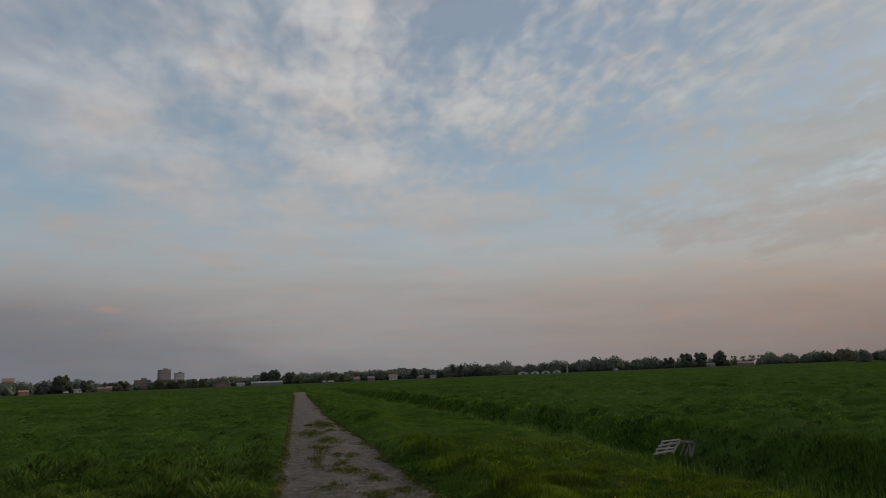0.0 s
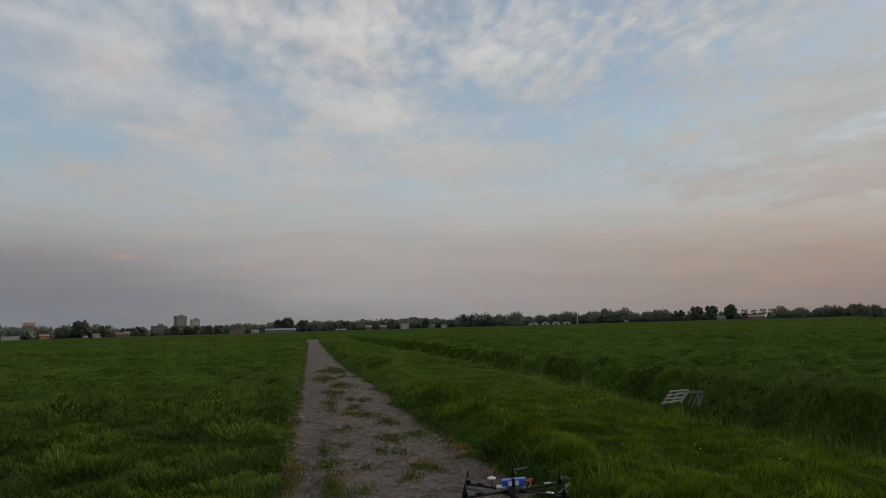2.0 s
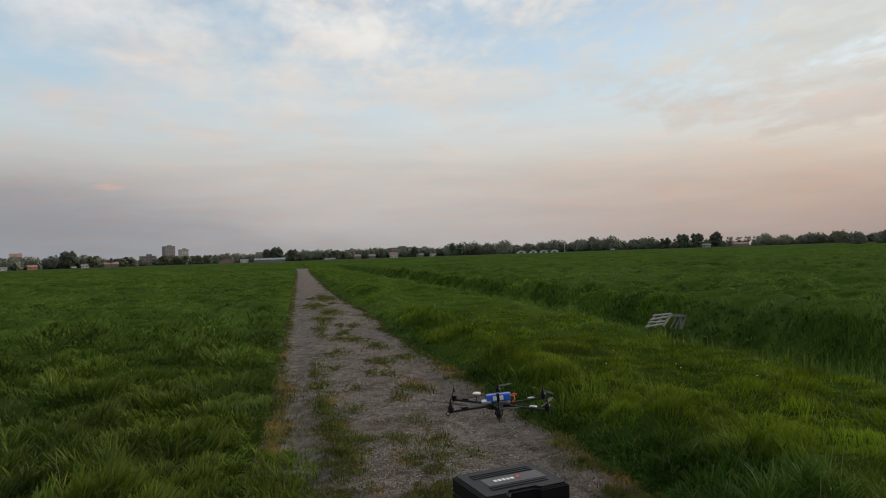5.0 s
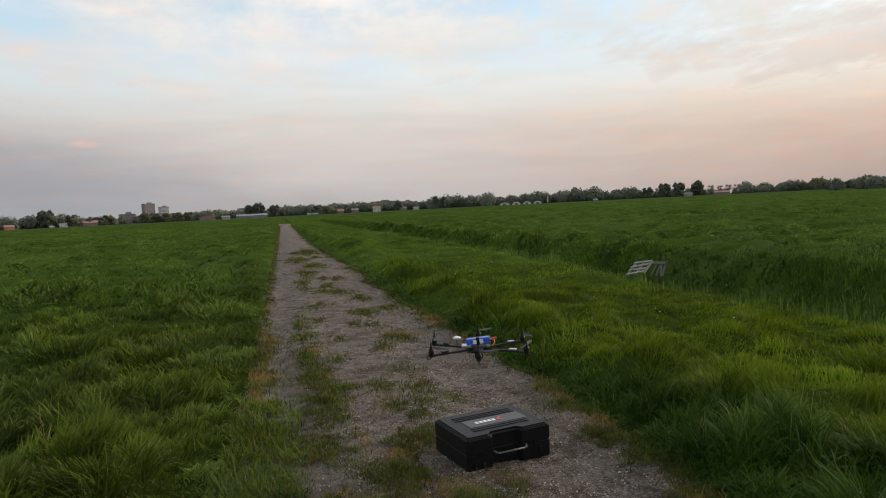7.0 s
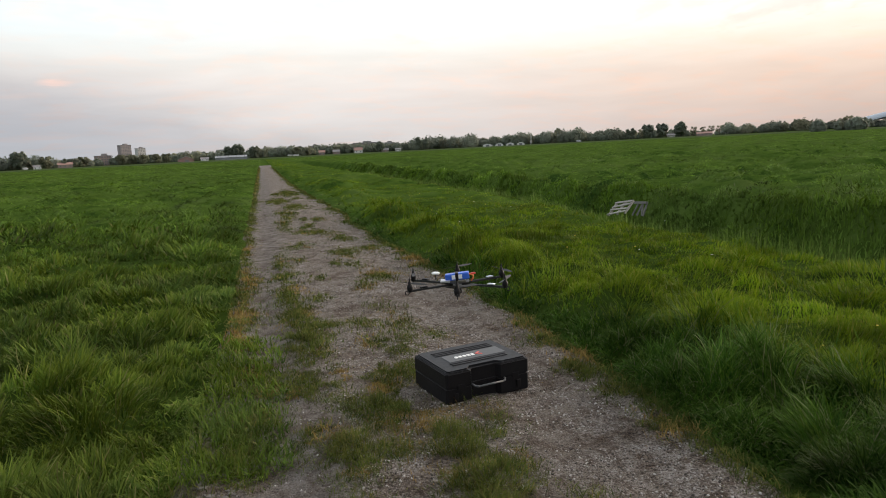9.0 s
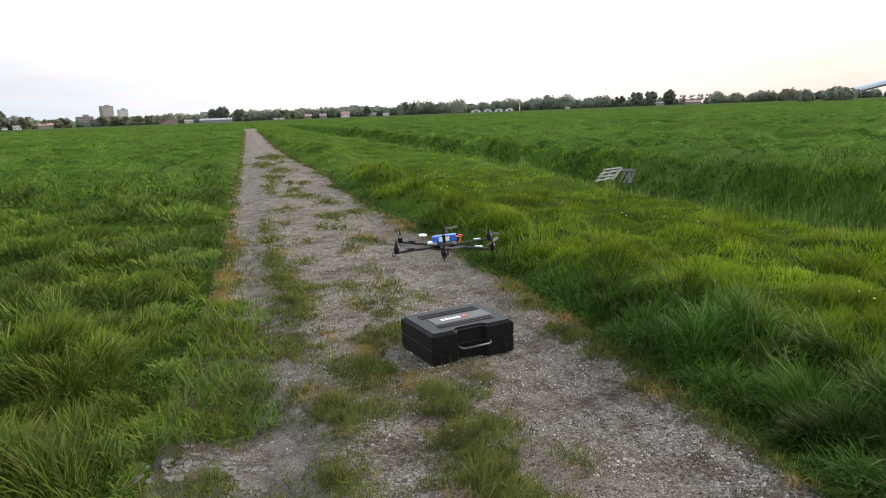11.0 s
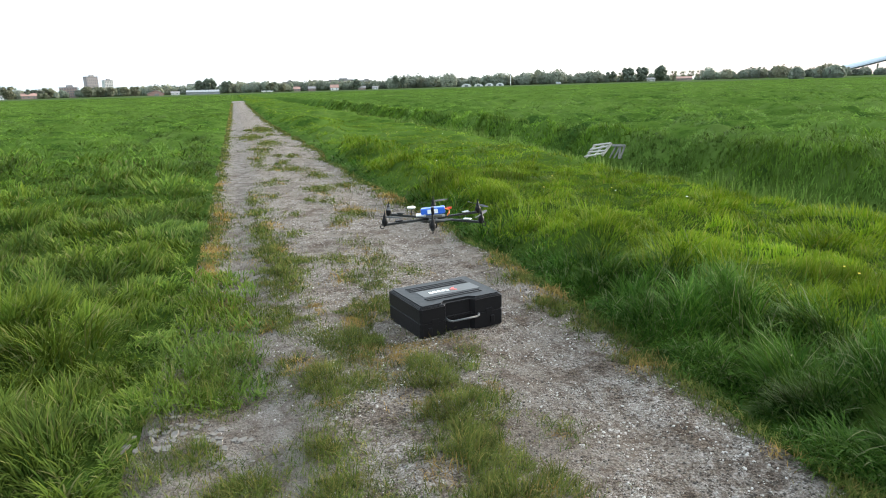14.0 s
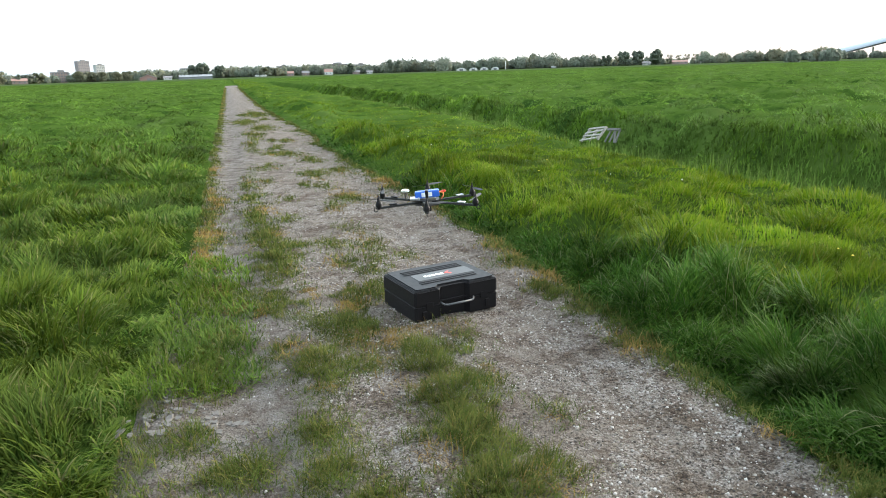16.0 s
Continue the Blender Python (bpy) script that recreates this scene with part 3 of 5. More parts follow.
    n, k = len(gx), np.arange(len(gx) * len(gy)).reshape(len(gy), len(gx))
    q = np.stack([k[:-1, :-1], k[:-1, 1:], k[1:, 1:], k[1:, :-1]], -1).reshape(-1, 4)
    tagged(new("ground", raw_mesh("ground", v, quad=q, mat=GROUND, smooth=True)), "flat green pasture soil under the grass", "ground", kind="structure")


def track_height(x, y):
    return 0.012 + 0.03 * (lumps(x, y, 1.6, 11) - 0.5) + 0.02 * (lumps(x, y, 5.0, 12) - 0.5) - 0.03 * np.exp(-((x - 1.55) / 0.3) ** 2) - 0.03 * np.exp(-((x + 0.12) / 0.25) ** 2)


def build_track():
    gy = np.concatenate([np.arange(-6, 14, 0.07), np.arange(14, 40, 0.3), np.arange(40, 121, 1.5)])
    s = np.linspace(0, 1, 44)
    yy, ss = np.meshgrid(gy, s, indexing="ij")
    a, b = left_edge(yy) - 0.12, right_edge(yy) + 0.12
    xx = a + (b - a) * ss
    zz = track_height(xx, yy) - 0.05 * (1 - np.minimum(1, np.minimum(ss, 1 - ss) * 16))
    v = np.stack([xx, yy, zz], -1).reshape(-1, 3)
    k = np.arange(len(v)).reshape(xx.shape)
    q = np.stack([k[:-1, :-1], k[:-1, 1:], k[1:, 1:], k[1:, :-1]], -1).reshape(-1, 4)
    tagged(new("track", raw_mesh("track", v, quad=q, mat=TRACK, smooth=True)), "pale gravel and dirt farm track with worn wheel ruts", "track", kind="structure")


def build_mist_strip():
    """A flat strip of ground added for the pale mist at the foot of the far woods."""
    rad, az = np.linspace(420, 800, 6), np.radians(np.linspace(-50, 75, 90))
    rr, aa = np.meshgrid(rad, az)
    rr = rr + 60 * (lumps(aa * 9, 0 * aa, 1.0, 15) - 0.5) * (rr < 430)
    v = np.stack([rr * np.sin(aa), rr * np.cos(aa), 0 * rr + 0.03], -1).reshape(-1, 3)
    k = np.arange(len(v)).reshape(rr.shape)
    q = np.stack([k[:-1, :-1], k[:-1, 1:], k[1:, 1:], k[1:, :-1]], -1).reshape(-1, 4)
    # the mist is put into this strip's plain colour
    mist_tone = plain("mist_strip_tint", (0.055, 0.076, 0.032), 0.95, vary=0.2, scale=0.05, relief=0)
    mist_tone.node_tree.nodes["Principled BSDF"].inputs["Specular IOR Level"].default_value = 0.0
    tagged(new("mist_strip", raw_mesh("mist_strip", v, quad=q[:, ::-1], mat=mist_tone, smooth=True)), "pale flat strip for the mist at the foot of the woods", "field", kind="structure")


build_ground()
build_track()
build_mist_strip()


# ---------------------------------------------------------------- far trees
def outward_leaves(rng, p, d, size):
    """A leaf clump at each place p, its face turned roughly along d and upwards."""
    n = d + (0, 0, 0.18) + rng.normal(0, 0.32, p.shape)
    n /= np.linalg.norm(n, axis=1)[:, None]
    u = np.cross(n, rng.normal(size=p.shape))
    u /= np.linalg.norm(u, axis=1)[:, None]
    v = np.cross(n, u)
    k = size * rng.uniform(0.6, 1.3, (len(p), 1))
    return np.stack([p + u * k, p + (v * 0.85 - u * 0.5) * k, p - (v * 0.85 + u * 0.5) * k], 1)


def crown_leaves(rng, blobs, per, size, squash=0.8):
    """Corners of loose leaf clumps, a triangle each, over a set of (centre, radius) lobes."""
    out = []
    for c, r in blobs:
        d = rng.normal(size=(per, 3))
        d /= np.linalg.norm(d, axis=1)[:, None]
        p = np.array(c) + d * (r * rng.uniform(0.45, 1.12, (per, 1))) * (1, 1, squash)
        out.append(outward_leaves(rng, p, d, size))
    return np.concatenate(out)


def lobes(rng, h, w, n, foot=0.25):
    made = []
    for _ in range(n):
        a, z = rng.uniform(0, 6.283), rng.uniform(foot, 0.88)
        wide = w * 0.5 * math.sin(math.pi * min(0.93, max(0.18, (z - foot * 0.6) / (1.05 - foot * 0.6)))) ** 0.6
        rad = wide * math.sqrt(rng.uniform(0, 0.7))
        made.append(((rad * math.cos(a), rad * math.sin(a), z * h), h * rng.uniform(0.10, 0.17)))
    return made


def hedge_crown(rng, h, w, n, size):
    """Loose leaf clumps of a far tree that is leafy to the ground, with a lumpy top."""
    z = rng.uniform(0, 1, n) ** 0.85
    bulge = np.sqrt(np.clip(1 - ((z - 0.45) / 0.57) ** 2, 0.05, 1))
    a, r = rng.uniform(0, 6.283, n), np.sqrt(rng.uniform(0.45, 1, n)) * bulge * w * 0.5
    top = 0.82 + 0.22 * np.sin(a * 2 + rng.uniform(0, 6)) * np.sin(a * 3 + rng.uniform(0, 6))
    p = np.stack([r * np.cos(a), r * np.sin(a), z * h * top], -1)
    d = np.stack([np.cos(a) * bulge, np.sin(a) * bulge, (z - 0.45) * 1.4], -1)
    return outward_leaves(rng, p, d, size)


def bare_limbs(bm, rng, h, w, n):
    tube(bm, (0, 0, -0.3), (0, 0, h * 0.55), h * 0.028, h * 0.014, 7)
    tube(bm, (0, 0, h * 0.53), (h * 0.02, 0, h * 0.9), h * 0.014, h * 0.004, 5)
    for _ in range(n):
        a, z = rng.uniform(0, 6.283), rng.uniform(0.22, 0.6)
        tip = Vector((math.cos(a) * w * 0.34, math.sin(a) * w * 0.34, h * min(0.92, z + rng.uniform(0.12, 0.3))))
        tube(bm, (0, 0, h * z), tip, h * 0.011, h * 0.003, 5)


def place_at(az, dist, z=0.0):
    return (dist * math.sin(radians(az)), dist * math.cos(radians(az)), z)


def build_tree(seed, h, w, mat, lobes_n, per, size, label, name="tree", foot=0.25):
    rng = np.random.default_rng(seed)
    tree = thing(name, label, "tree")
    bm = bmesh.new()
    bare_limbs(bm, rng, h, w, 9)
    part("trunk", bm, BARK, tree)
    tris = crown_leaves(rng, lobes(rng, h, w, lobes_n, foot), per, size)
    v = tris.reshape(-1, 3)
    me = raw_mesh("crown", v, tri=np.arange(len(v)).reshape(-1, 3), mat=mat)
    c = new("crown", me)
    c.parent = tree
    return tree


# single trees that stand out against the sky: bearing, distance, height, width, kind
def build_single_trees():
    dense = build_tree(1, 20, 16, HAZED_FOLIAGE, 44, 80, 1.35, "round dense broadleaf tree standing free by the field", foot=0.16)
    slim = build_tree(2, 16, 6.5, HAZED_FOLIAGE, 20, 80, 0.8, "slim dark poplar rising over the far woods", foot=0.15)
    bushy = build_tree(3, 13, 14, HAZED_SPRING, 26, 90, 1.1, "broad olive-brown tree in young leaf at the field's end, greyed for haze", foot=0.12)
    thin = build_tree(4, 13, 9, HAZED_SPRING, 16, 34, 0.55, "thin tree with few leaves and bare limbs showing")
    rng = np.random.default_rng(5)
    spots = [
        (dense, 32.1, 880, 0.88), (dense, 33.2, 890, 0.9), (dense, 34.6, 880, 0.95),
        (dense, -1.75, 900, 0.96), (dense, -2.45, 905, 0.85), (dense, -0.45, 900, 0.78), (dense, -17.1, 900, 1.05),
        (dense, 25.0, 930, 0.98), (dense, 9.9, 860, 0.68),
        (slim, 13.15, 880, 1.05), (slim, -14.25, 900, 0.72), (slim, 3.3, 900, 0.85), (slim, 13.75, 885, 1.0), (slim, 30.6, 880, 0.85), (slim, 31.0, 882, 0.9), (slim, -8.3, 900, 0.72),
        (bushy, -15.4, 820, 1.02), (bushy, -10.4, 840, 0.92), (bushy, -9.6, 845, 0.86), (bushy, -8.9, 840, 0.82), (bushy, -7.9, 850, 0.85), (bushy, -7.2, 860, 0.85), (bushy, -13.0, 870, 0.9), (bushy, 2.9, 870, 0.9), (bushy, 3.8, 870, 0.8),
        (thin, 35.6, 920, 1.0), (thin, 36.3, 930, 0.95), (thin, 36.9, 925, 1.0), (thin, 37.5, 930, 1.0), (thin, 45.9, 440, 0.60), (thin, 46.25, 446, 0.66), (thin, 46.7, 440, 0.58), (thin, 31.6, 900, 1.0),
    ]
    first = set()
    for proto, az, dist, k in spots:
        m = Matrix.Translation(place_at(az, dist)) @ Matrix.Rotation(rng.uniform(0, 6.28), 4, "Z") @ Matrix.Diagonal((k, k, k, 1))
        if proto.name not in first:
            first.add(proto.name)
            proto.matrix_world = m
        else:
            t = copy_thing(proto, Matrix.Identity(4))
            t.matrix_world = m


# woods along the horizon: from bearing, to bearing, distance, height, olive-brown share
WOODS = [
    (-34, -17.9, 900, 14.5, 0.1), (-17.9, -15.8, 920, 15.0, 0.2), (-15.0, -11.9, 930, 10.0, 0.5), (-11.2, -8.2, 960, 11.0, 0.5), (-8.4, -6.6, 930, 10.5, 0.2),
    (-6.8, -3.0, 960, 12.0, 0.3), (-3.4, 0.6, 970, 12.0, 0.4), (0.4, 3.6, 950, 13.5, 0.5), (3.4, 9.0, 960, 13.0, 0.4), (9.0, 13.0, 960, 12.0, 0.3),
    (12.9, 17.9, 910, 16.0, 0.1), (17.5, 22.0, 960, 12.0, 0.2), (21.5, 24.0, 930, 15.5, 0.1), (20.5, 25.0, 950, 13.5, 0.2), (23.8, 27.0, 920, 17.0, 0.1), (26.8, 30.2, 930, 14.0, 0.1), (30.0, 35.2, 950, 9.5, 0.3),
    (35.0, 38.2, 980, 6.0, 0.3), (38.0, 44.4, 930, 12.5, 0.35), (43.9, 47.0, 430, 6.4, 0.05), (44.2, 47.2, 930, 11.0, 0.2), (46.6, 70.0, 950, 9.5, 0.1),
]


def build_woods():
    for n, (a0, a1, dist, h, brown) in enumerate(WOODS):
        rng = np.random.default_rng(100 + n)
        for mat, share in ((HAZED_FOLIAGE, 1 - brown), (HAZED_SPRING, brown)):
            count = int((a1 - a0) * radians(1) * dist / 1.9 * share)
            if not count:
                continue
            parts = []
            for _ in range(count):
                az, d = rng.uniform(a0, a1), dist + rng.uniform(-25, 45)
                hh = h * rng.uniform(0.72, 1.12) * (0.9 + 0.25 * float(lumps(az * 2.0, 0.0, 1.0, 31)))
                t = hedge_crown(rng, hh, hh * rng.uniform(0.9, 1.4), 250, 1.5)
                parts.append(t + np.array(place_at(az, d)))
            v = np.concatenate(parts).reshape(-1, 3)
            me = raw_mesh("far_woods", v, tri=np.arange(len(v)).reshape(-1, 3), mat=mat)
            tagged(new("far_woods", me), "distant belt of mixed green woods along the field, greyed for haze" if mat is HAZED_FOLIAGE else "distant belt of olive-brown trees in young leaf, greyed for haze", "woods", kind="stuff")


build_single_trees()
build_woods()


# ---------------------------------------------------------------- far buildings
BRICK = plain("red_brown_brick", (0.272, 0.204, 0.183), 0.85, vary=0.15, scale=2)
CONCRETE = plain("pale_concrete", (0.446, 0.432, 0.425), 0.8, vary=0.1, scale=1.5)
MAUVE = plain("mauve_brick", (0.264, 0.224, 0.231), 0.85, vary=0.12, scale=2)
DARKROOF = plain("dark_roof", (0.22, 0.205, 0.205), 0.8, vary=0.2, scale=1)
# roof red dulled and window dark lifted, distance haze put into the colour
REDROOF = plain("hazed_red_tiled_roof", (0.34, 0.20, 0.165), 0.8, vary=0.2, scale=1)
GLASSDARK = plain("hazed_dark_window", (0.16, 0.165, 0.18), 0.15, vary=0.2, scale=1, relief=0)
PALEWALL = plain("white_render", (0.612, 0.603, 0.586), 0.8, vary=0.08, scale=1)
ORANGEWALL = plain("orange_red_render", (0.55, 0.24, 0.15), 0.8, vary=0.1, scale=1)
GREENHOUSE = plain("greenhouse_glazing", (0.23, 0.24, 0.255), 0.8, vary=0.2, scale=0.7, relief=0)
HALLWHITE = plain("pale_metal_cladding", (0.36, 0.40, 0.45), 0.45, vary=0.08, scale=0.3, relief=0)
HALLDARK = plain("dark_soffit", (0.06, 0.06, 0.065), 0.7, vary=0.2, scale=0.5)


def facing(az, dist):
    return Matrix.Translation(place_at(az, dist)) @ Matrix.Rotation(-radians(az), 4, "Z")


def flats(az, dist, w, d, h, storeys, bays, wall, label, turn=0.0, name="apartment_tower"):
    b = thing(name, label, "building", m=facing(az, dist) @ Matrix.Rotation(radians(turn), 4, "Z"))
    bm = bmesh.new()
    box(bm, w, d, h, Matrix.Translation((0, 0, h / 2)))
    part("wall", bm, wall, b)
    bm = bmesh.new()
    box(bm, w + 0.6, d + 0.6, 0.8, Matrix.Translation((0, 0, h + 0.4)))
    box(bm, w * 0.35, d * 0.4, 2.6, Matrix.Translation((w * 0.1, 0, h + 2.1)))
    part("roof", bm, DARKROOF, b)
    sh = h / storeys
    bm = bmesh.new()
    box(bm, w / bays * 0.6, 0.3, sh * 0.5, Matrix.Identity(4))
    first = part("window", bm, GLASSDARK, b)
    n = 0
    for side, span, off in (("front", w, d), ("flank", d, w)):
        k = bays if side == "front" else max(2, int(bays * d / w))
        for i in range(k):
            for j in range(storeys):
                ob = first if n == 0 else new("window", first.data)
                n += 1
                ob.parent = b
                u = (i + 0.5) / k * span - span / 2
                ob.matrix_local = Matrix.Translation((u, -off / 2, (j + 0.55) * sh)) if side == "front" else Matrix.Translation((off / 2, u, (j + 0.55) * sh)) @ Matrix.Rotation(radians(90), 4, "Z")
    return b


def house(az, dist, w, d, eaves, ridge, wall, roof, label, turn=0.0, name="house"):
    b = thing(name, label, "house", m=facing(az, dist) @ Matrix.Rotation(radians(turn), 4, "Z"))
    bm = bmesh.new()
    box(bm, w, d, eaves, Matrix.Translation((0, 0, eaves / 2)))
    for s in (-1, 1):
        e = [bm.verts.new((s * w / 2, y, z)) for y, z in ((-d / 2, eaves), (d / 2, eaves), (0, ridge))]
        bm.faces.new(e)
    part("wall", bm, wall, b)
    bm = bmesh.new()
    for s in (-1, 1):
        ln = math.hypot(d / 2 + 0.5, ridge - eaves)
        m = Matrix.Translation((0, s * d / 4, (eaves + ridge) / 2 + 0.15)) @ Matrix.Rotation(-s * math.atan2(ridge - eaves, d / 2), 4, "X")
        box(bm, w + 0.8, ln, 0.3, m)
    part("roof", bm, roof, b)
    for i in range(max(2, int(w / 4))):
        bm = bmesh.new()
        u = (i + 0.5) / max(2, int(w / 4)) * w - w / 2
        box(bm, 1.3, 0.2, eaves * 0.4, Matrix.Translation((u, -d / 2, eaves * 0.55)))
        part("window", bm, GLASSDARK, b)
    return b


def gable_barn(az, dist, w, eaves, ridge):
    """A barn that shows its gable end."""
    b = thing("barn", "red-brown barn with a low dark gabled roof", "barn", m=facing(az, dist))
    bm = bmesh.new()
    prism_pts = [(-w / 2, 0), (w / 2, 0), (w / 2, eaves), (0, ridge), (-w / 2, eaves)]
    lo = [bm.verts.new((x, -12, z)) for x, z in prism_pts]
    hi = [bm.verts.new((x, 12, z)) for x, z in prism_pts]
    bm.faces.new(lo)
    bm.faces.new(hi[::-1])
    for i in range(5):
        bm.faces.new((lo[i], hi[i], hi[(i + 1) % 5], lo[(i + 1) % 5]))
    part("wall", bm, plain("barn_boards", (0.34, 0.21, 0.185), 0.85, vary=0.2, scale=1), b)
    bm = bmesh.new()
    for s in (-1, 1):
        ln = math.hypot(w / 2, ridge - eaves) + 0.8
        box(bm, ln, 25.5, 0.45, Matrix.Translation((s * w / 4, 0, (eaves + ridge) / 2 + 0.3)) @ Matrix.Rotation(s * math.atan2(ridge - eaves, w / 2), 4, "Y"))
    part("roof", bm, plain("barn_roof", (0.32, 0.30, 0.30), 0.7, vary=0.2, scale=1), b)
    bm = bmesh.new()
    box(bm, 4.5, 0.3, eaves * 0.8, Matrix.Translation((1, -12, eaves * 0.4)))
    part("door", bm, DARKROOF, b)


def polytunnel(az, dist, w, h):
    b = thing("polytunnel", "low arched greenhouse tunnel with pale cover", "greenhouse", "tunnels at the field's end", facing(az, dist))
    bm = bmesh.new()
    n = 12
    ring = [(w / 2 * math.cos(math.pi * i / n), h * math.sin(math.pi * i / n)) for i in range(n + 1)]
    a = [bm.verts.new((x, -15, z)) for x, z in ring]
    c = [bm.verts.new((x, 15, z)) for x, z in ring]
    for i in range(n):
        bm.faces.new((a[i], c[i], c[i + 1], a[i + 1]))
    bm.faces.new(a)
    bm.faces.new(c[::-1])
    part("cover", bm, PALEWALL, b)
    bm = bmesh.new()
    box(bm, w * 0.35, 0.3, h * 0.6, Matrix.Translation((0, -15, h * 0.3)))
    part("door", bm, GLASSDARK, b)


def long_greenhouse(az, dist, w, h):
    b = thing("greenhouse", "long low glass greenhouse with pale ridged roof", "greenhouse", m=facing(az, dist))
    bm = bmesh.new()
    box(bm, w, 20, h * 0.55, Matrix.Translation((0, 0, h * 0.275)))
    part("wall", bm, GREENHOUSE, b)
    # a long shallow roof in panes, its ridge along the length
    n = 12
    for i in range(n):
        for side in (-1, 1):
            bm = bmesh.new()
            u, wide = (i + 0.5) / n * w - w / 2, w / n
            m = Matrix.Translation((u, side * 5.2, h * 0.78)) @ Matrix.Rotation(-side * math.atan2(h * 0.45, 10.3), 4, "X")
            box(bm, wide - 0.25, 10.9, 0.18, m)
            part("roof_pane", bm, GREENHOUSE, b)


def ski_hall():
    b = thing("ski_hall", "huge pale sloping hall on dark supports behind the trees", "building")
    a, c = Vector(place_at(46.3, 1120, 2.0)), Vector(place_at(58.5, 1180, 66.0))
    along = (c - a).normalized()
    side = along.cross(Vector((0, 0, 1))).normalized()
    up = side.cross(along)
    n = 9
    for name, mat, ring in (
        ("roof", HALLWHITE, [(-15 * math.cos(math.pi * i / n), 1.5 + 7.0 * math.sin(math.pi * i / n)) for i in range(n + 1)]),
        ("soffit", HALLDARK, [(-15, 1.5), (-14, -0.8), (14, -0.8), (15, 1.5)]),
    ):
        bm = bmesh.new()
        lo = [bm.verts.new(a + side * x + up * z) for x, z in ring]
        hi = [bm.verts.new(c + side * x + up * z * 0.4) for x, z in ring]
        k = len(ring)
        for i in range(k):
            bm.faces.new((lo[i], lo[(i + 1) % k], hi[(i + 1) % k], hi[i]))
        bm.faces.new(lo)
        bm.faces.new(hi[::-1])
        bmesh.ops.recalc_face_normals(bm, faces=bm.faces)
        part(name, bm, mat, b)
    for i in range(8):
        p = a.lerp(c, (i + 1) / 8.5)
        bm = bmesh.new()
        tube(bm, (p.x, p.y, 0), (p.x, p.y, p.z - 2), 1.2, None, 8)
        part("pier", bm, CONCRETE, b)


def van(az, dist, mat, label, long=4.6, tall=2.0):
    b = thing("van", label, "vehicle", m=facing(az, dist))
    bm = bmesh.new()
    box(bm, long, 1.9, tall * 0.7, Matrix.Translation((0, 0, 0.35 + tall * 0.35)), 0.15)
    box(bm, long * 0.7, 1.7, tall * 0.3, Matrix.Translation((-long * 0.1, 0, 0.3 + tall * 0.85)), 0.12)
    part("body", bm, mat, b)
    bm = bmesh.new()
    box(bm, long * 0.6, 1.76, tall * 0.2, Matrix.Translation((-long * 0.1, 0, 0.3 + tall * 0.83)))
    part("window", bm, GLASSDARK, b)
    for s in (-1, 1):
        for r in (-1, 1):
            bm = bmesh.new()
            x = s * long * 0.32
            tube(bm, (x, r * 0.8, 0.35), (x, r * 0.97, 0.35), 0.35, None, 12)
            part("wheel", bm, BLACK, b)


